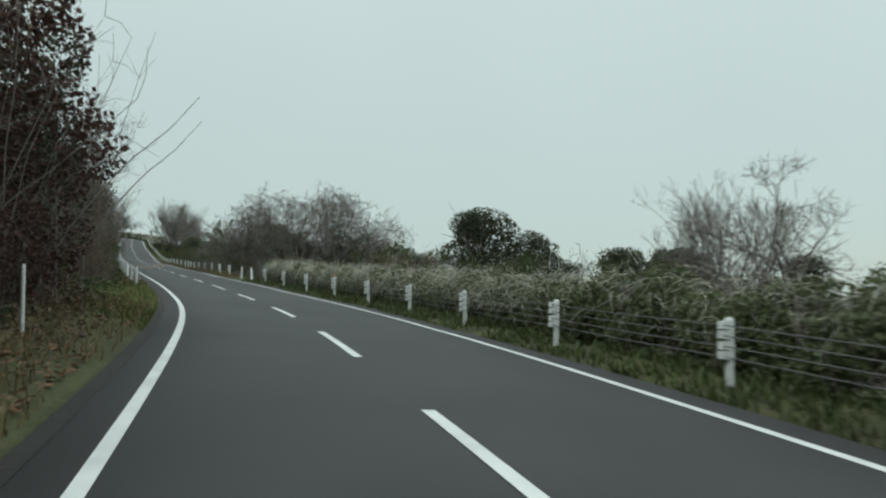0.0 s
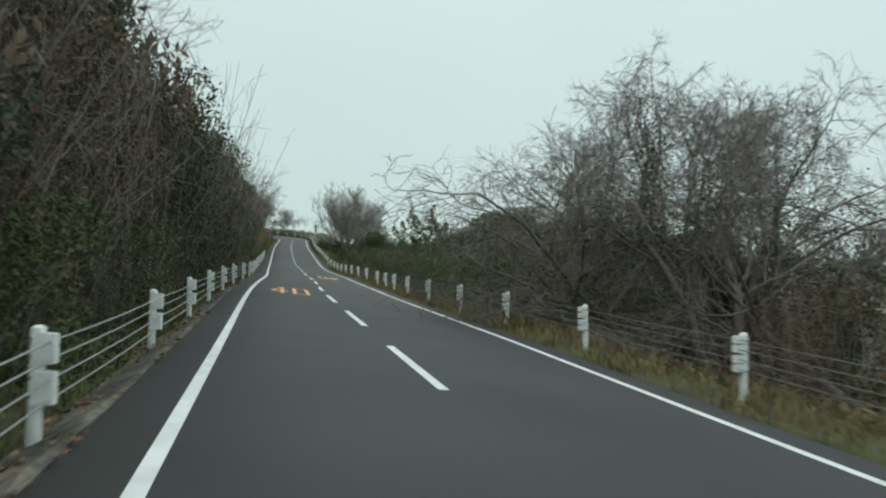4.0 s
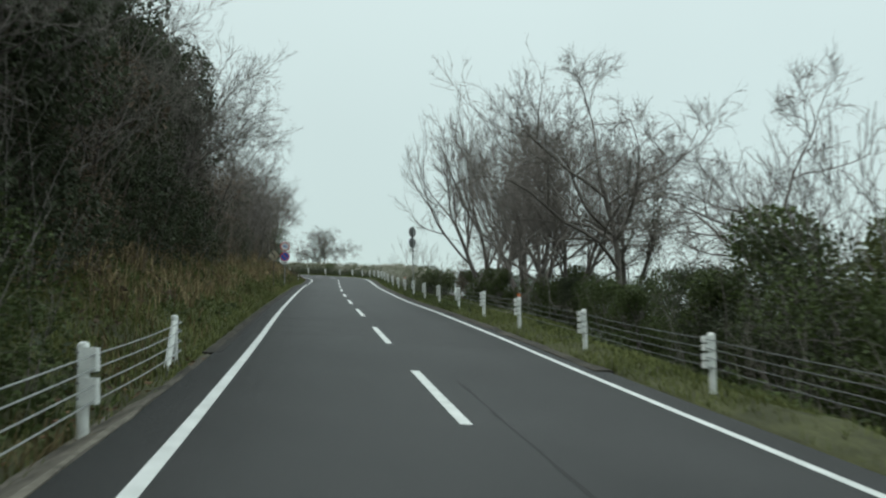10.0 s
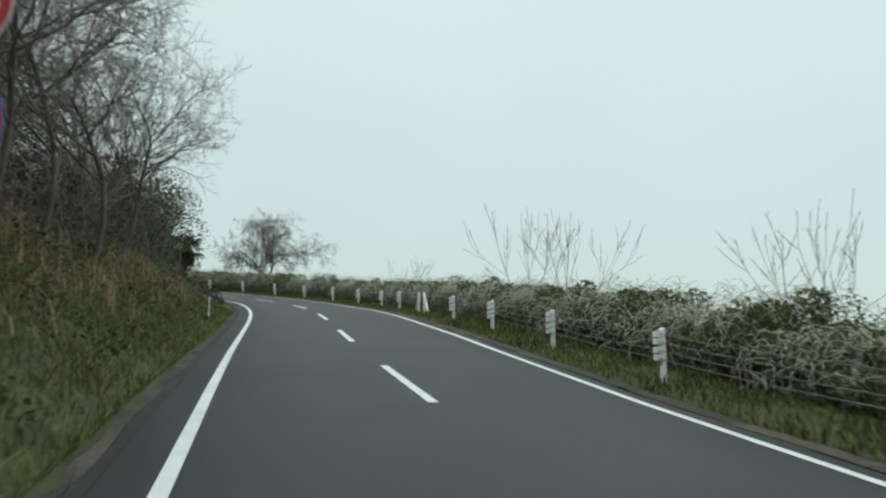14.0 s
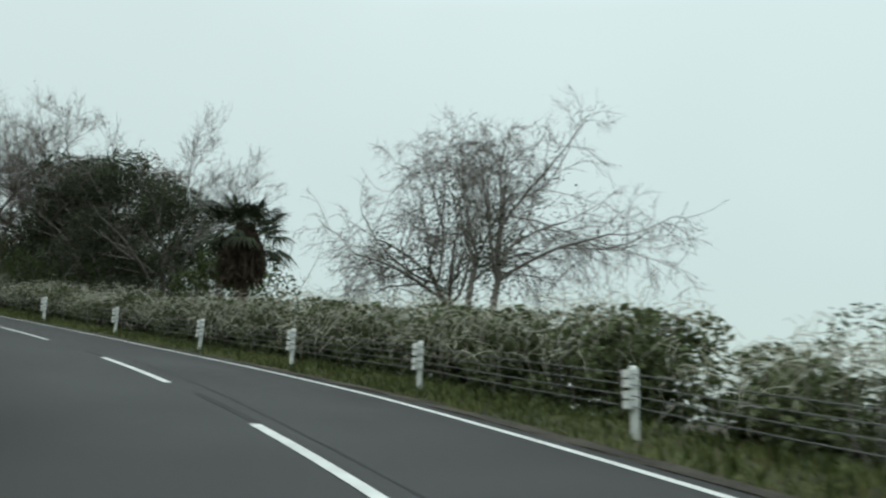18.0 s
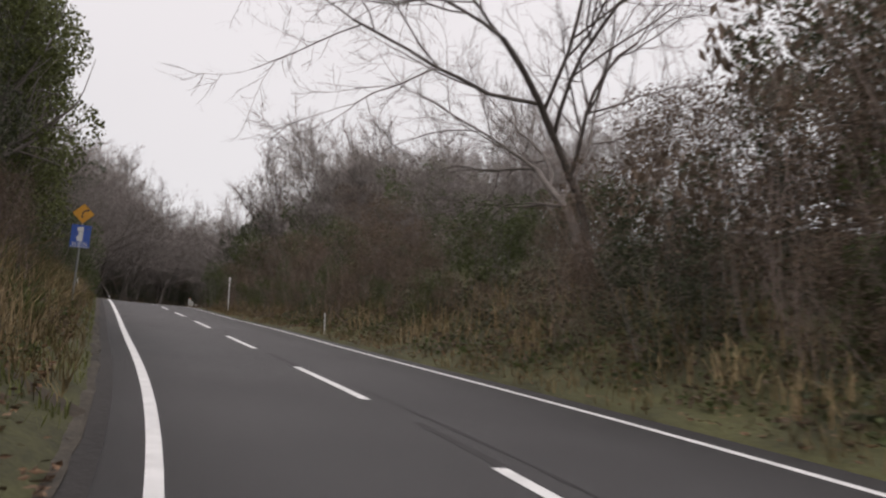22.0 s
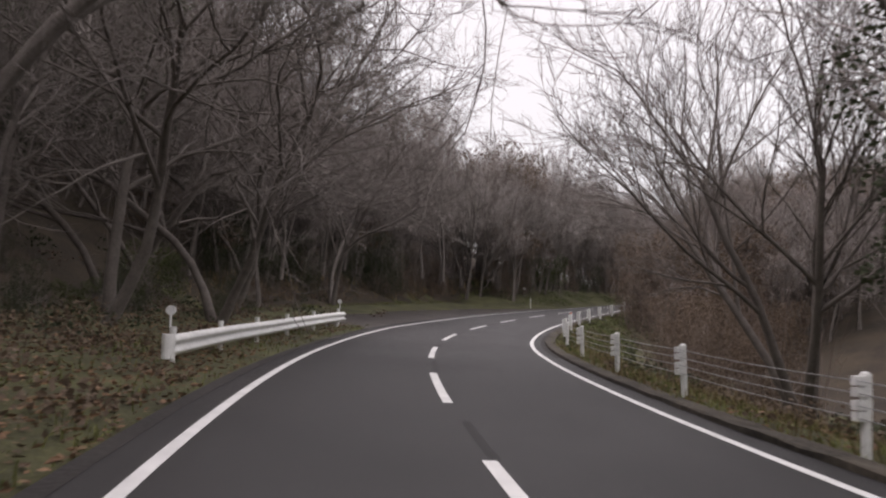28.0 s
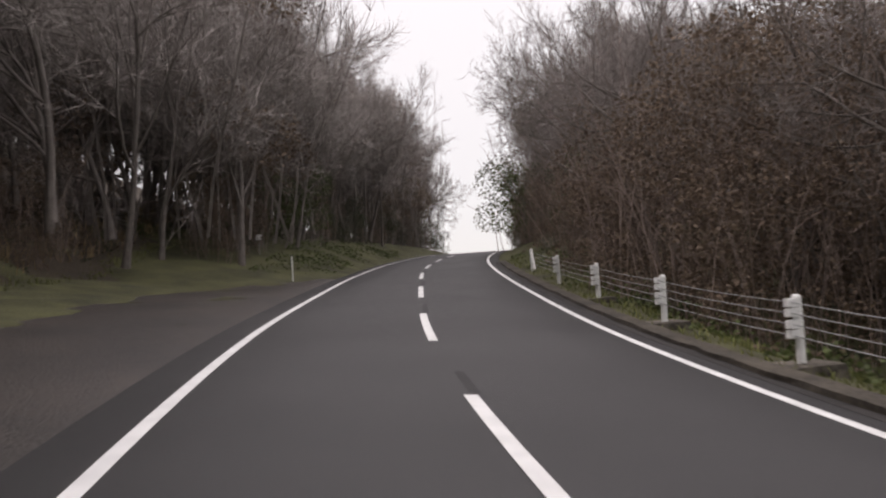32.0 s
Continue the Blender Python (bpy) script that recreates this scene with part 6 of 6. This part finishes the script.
blades("dry_grass", "tawny dry grass along the verge", np.concatenate([spread(9000, 56.6, 136.3, -4.8, -3.3, 11), spread(4500, 149.2, 215.5, 3.4, 7.2, 12), spread(2500, 35.6, 151.2, 3.5, 4.4, 13), spread(5000, 279.4, 332.1, -5.8, -3.4, 14), spread(3000, 348, 387.7, -6, -3.4, 15), spread(9000, 285.2, 341.2, 3.3, 6.2, 16), spread(2500, -13.3, 21.7, 3.2, 5, 17)]), GRASS_DRY, 0.27, 2, 0.9, 0.011)
blades("tall_dry_grass", "long arching dry grass on the bank", np.concatenate([spread(9000, 284, 341, 3.8, 7.0, 41, 0.3), spread(4200, 152, 216, 4.2, 7.5, 42, 0.35), spread(3000, 279, 335, -7, -4.2, 43, 0.3), spread(2500, 376, 420, 10.6, 13, 44, 0.3)]), STRAW_GRASS, 0.62, 4, 1.0, 0.012)
blades("bamboo_grass", "green bamboo grass on the bank", spread(9000, 290, 342, 4.0, 7.5, 45, 0.3), LEAF_BAMBOO, 0.5, 6, 0.9, 0.02)
blades("weeds", "dark green weeds under the hedge and thicket", np.concatenate([spread(9000, -14.3, 51.6, -4.8, -3.3, 21), spread(11000, 166.2, 273.5, -4.8, -3.3, 22), spread(8000, 37.6, 151.2, 3.55, 6.2, 23)]), LEAF_GREEN, 0.18, 3, 0.7, 0.022)


def undergrowth(name, label, mat, areas, seed, size, high):
    """Ivy, ferns and low shoots: leaves heaped over the ground in uneven mounds."""
    rng = np.random.default_rng(seed)
    c = []
    for n, s0, s1, o0, o1 in areas:
        k = max(3, n // 55)
        cs, co, ch = rng.uniform(s0, s1, k), rng.uniform(min(o0, o1), max(o0, o1), k), rng.uniform(0.15, 1.0, k) ** 1.5 * high
        j = rng.integers(0, k, n)
        s, o = cs[j] + rng.normal(0, 0.4, n), np.clip(co[j] + rng.normal(0, 0.35, n), min(o0, o1), max(o0, o1))
        p = ground_point(s, o)
        p[:, 2] += ch[j] * rng.uniform(0, 1, n) ** 0.7 * np.exp(-((s - cs[j]) ** 2 + (o - co[j]) ** 2) / 0.5)
        c.append(p)
    v, f = leaf_quads(np.concatenate(c), size, rng)
    return put(name, mesh_of(name, v, f, mat), label=label, category="undergrowth", kind="stuff")


undergrowth("undergrowth", "dark ivy and low shoots on the wood floor", LEAF_DARK, ((7000, 216, 284, 3.6, 8.5), (9000, 36, 151, 4.0, 8.5), (6000, 150, 216, 5.6, 9), (6000, 280, 345, 4.6, 9), (5000, 340, 384, 6, 14), (4000, 380, 425, 10.5, 14), (6000, 56, 160, -9, -4.6), (5000, 276, 340, -8.5, -4.4), (4000, 345, 420, -10, -4.6), (3000, -16, 20, 4.4, 8)), 71, 0.075, 0.7)
undergrowth("undergrowth", "green shoots and ferns along the verge", LEAF_GREEN, ((5000, 36, 151, 3.7, 6.5), (8000, 150, 216, 3.5, 7.5), (6000, 282, 345, 3.7, 7), (5000, 56, 160, -6.5, -4.1), (5000, 274, 312, -6, -3.9), (5000, 366, 424, -6.5, -3.8), (3000, 18, 40, 4, 8), (3000, 411, 440, 3.6, 6)), 72, 0.06, 0.5)
undergrowth("brushwood_heap", "brown withered shoots and leaves on the banks", LEAF_BROWN, ((6000, 335, 366, -12, -3.9), (4000, 335, 364, 3.4, 9), (5000, 216, 284, 3.5, 7), (7000, 282, 345, 3.6, 8), (8000, 278, 340, -8, -3.9), (5000, 345, 384, 5, 13), (5000, 375, 425, -11, -4.4), (4000, 150, 216, 4.5, 8), (4000, 56, 140, -8.5, -4.4), (4000, -16, 20, 3.6, 7), (3000, 378, 420, 10.4, 13)), 73, 0.065, 0.6)


def litter(name, label, spots, seed, size=0.06):
    rng = np.random.default_rng(seed)
    s, o = np.array(spots).T
    c = ground_point(s, o) + np.stack([np.zeros(len(s)), np.zeros(len(s)), rng.uniform(-0.01, 0.06, len(s))], 1)
    v, f = leaf_quads(c, size, rng)
    v = v.reshape(-1, 4, 3)
    v[..., 2] = c[:, None, 2] + (v[..., 2] - c[:, None, 2]) * 0.45
    return put(name, mesh_of(name, v.reshape(-1, 3), f, LITTER), label=label, category="leaf litter", kind="stuff")


litter("leaf_litter", "brown fallen leaves on the verge and the wood floor", np.concatenate([spread(9000, -18.3, 19.7, 3.3, 6.5, 31, 0.5), spread(13000, 281.3, 341.2, 3.5, 6.5, 32, 0.5), spread(13000, 333, 374.5, 3.4, 11, 33, 0.7), spread(9000, 279.4, 333, -6.5, -3.5, 34, 0.6), spread(6000, 334.8, 352, -8, -3.4, 35, 0.6), spread(4000, 36, 151, 3.02, 4.2, 37, 0.3), spread(5000, 216, 284, 3.1, 5.5, 39, 0.4), spread(9000, 336, 375, -12, -3.3, 38, 0.5), spread(5000, 336, 362, 3.1, 7, 40, 0.5)]), 5)
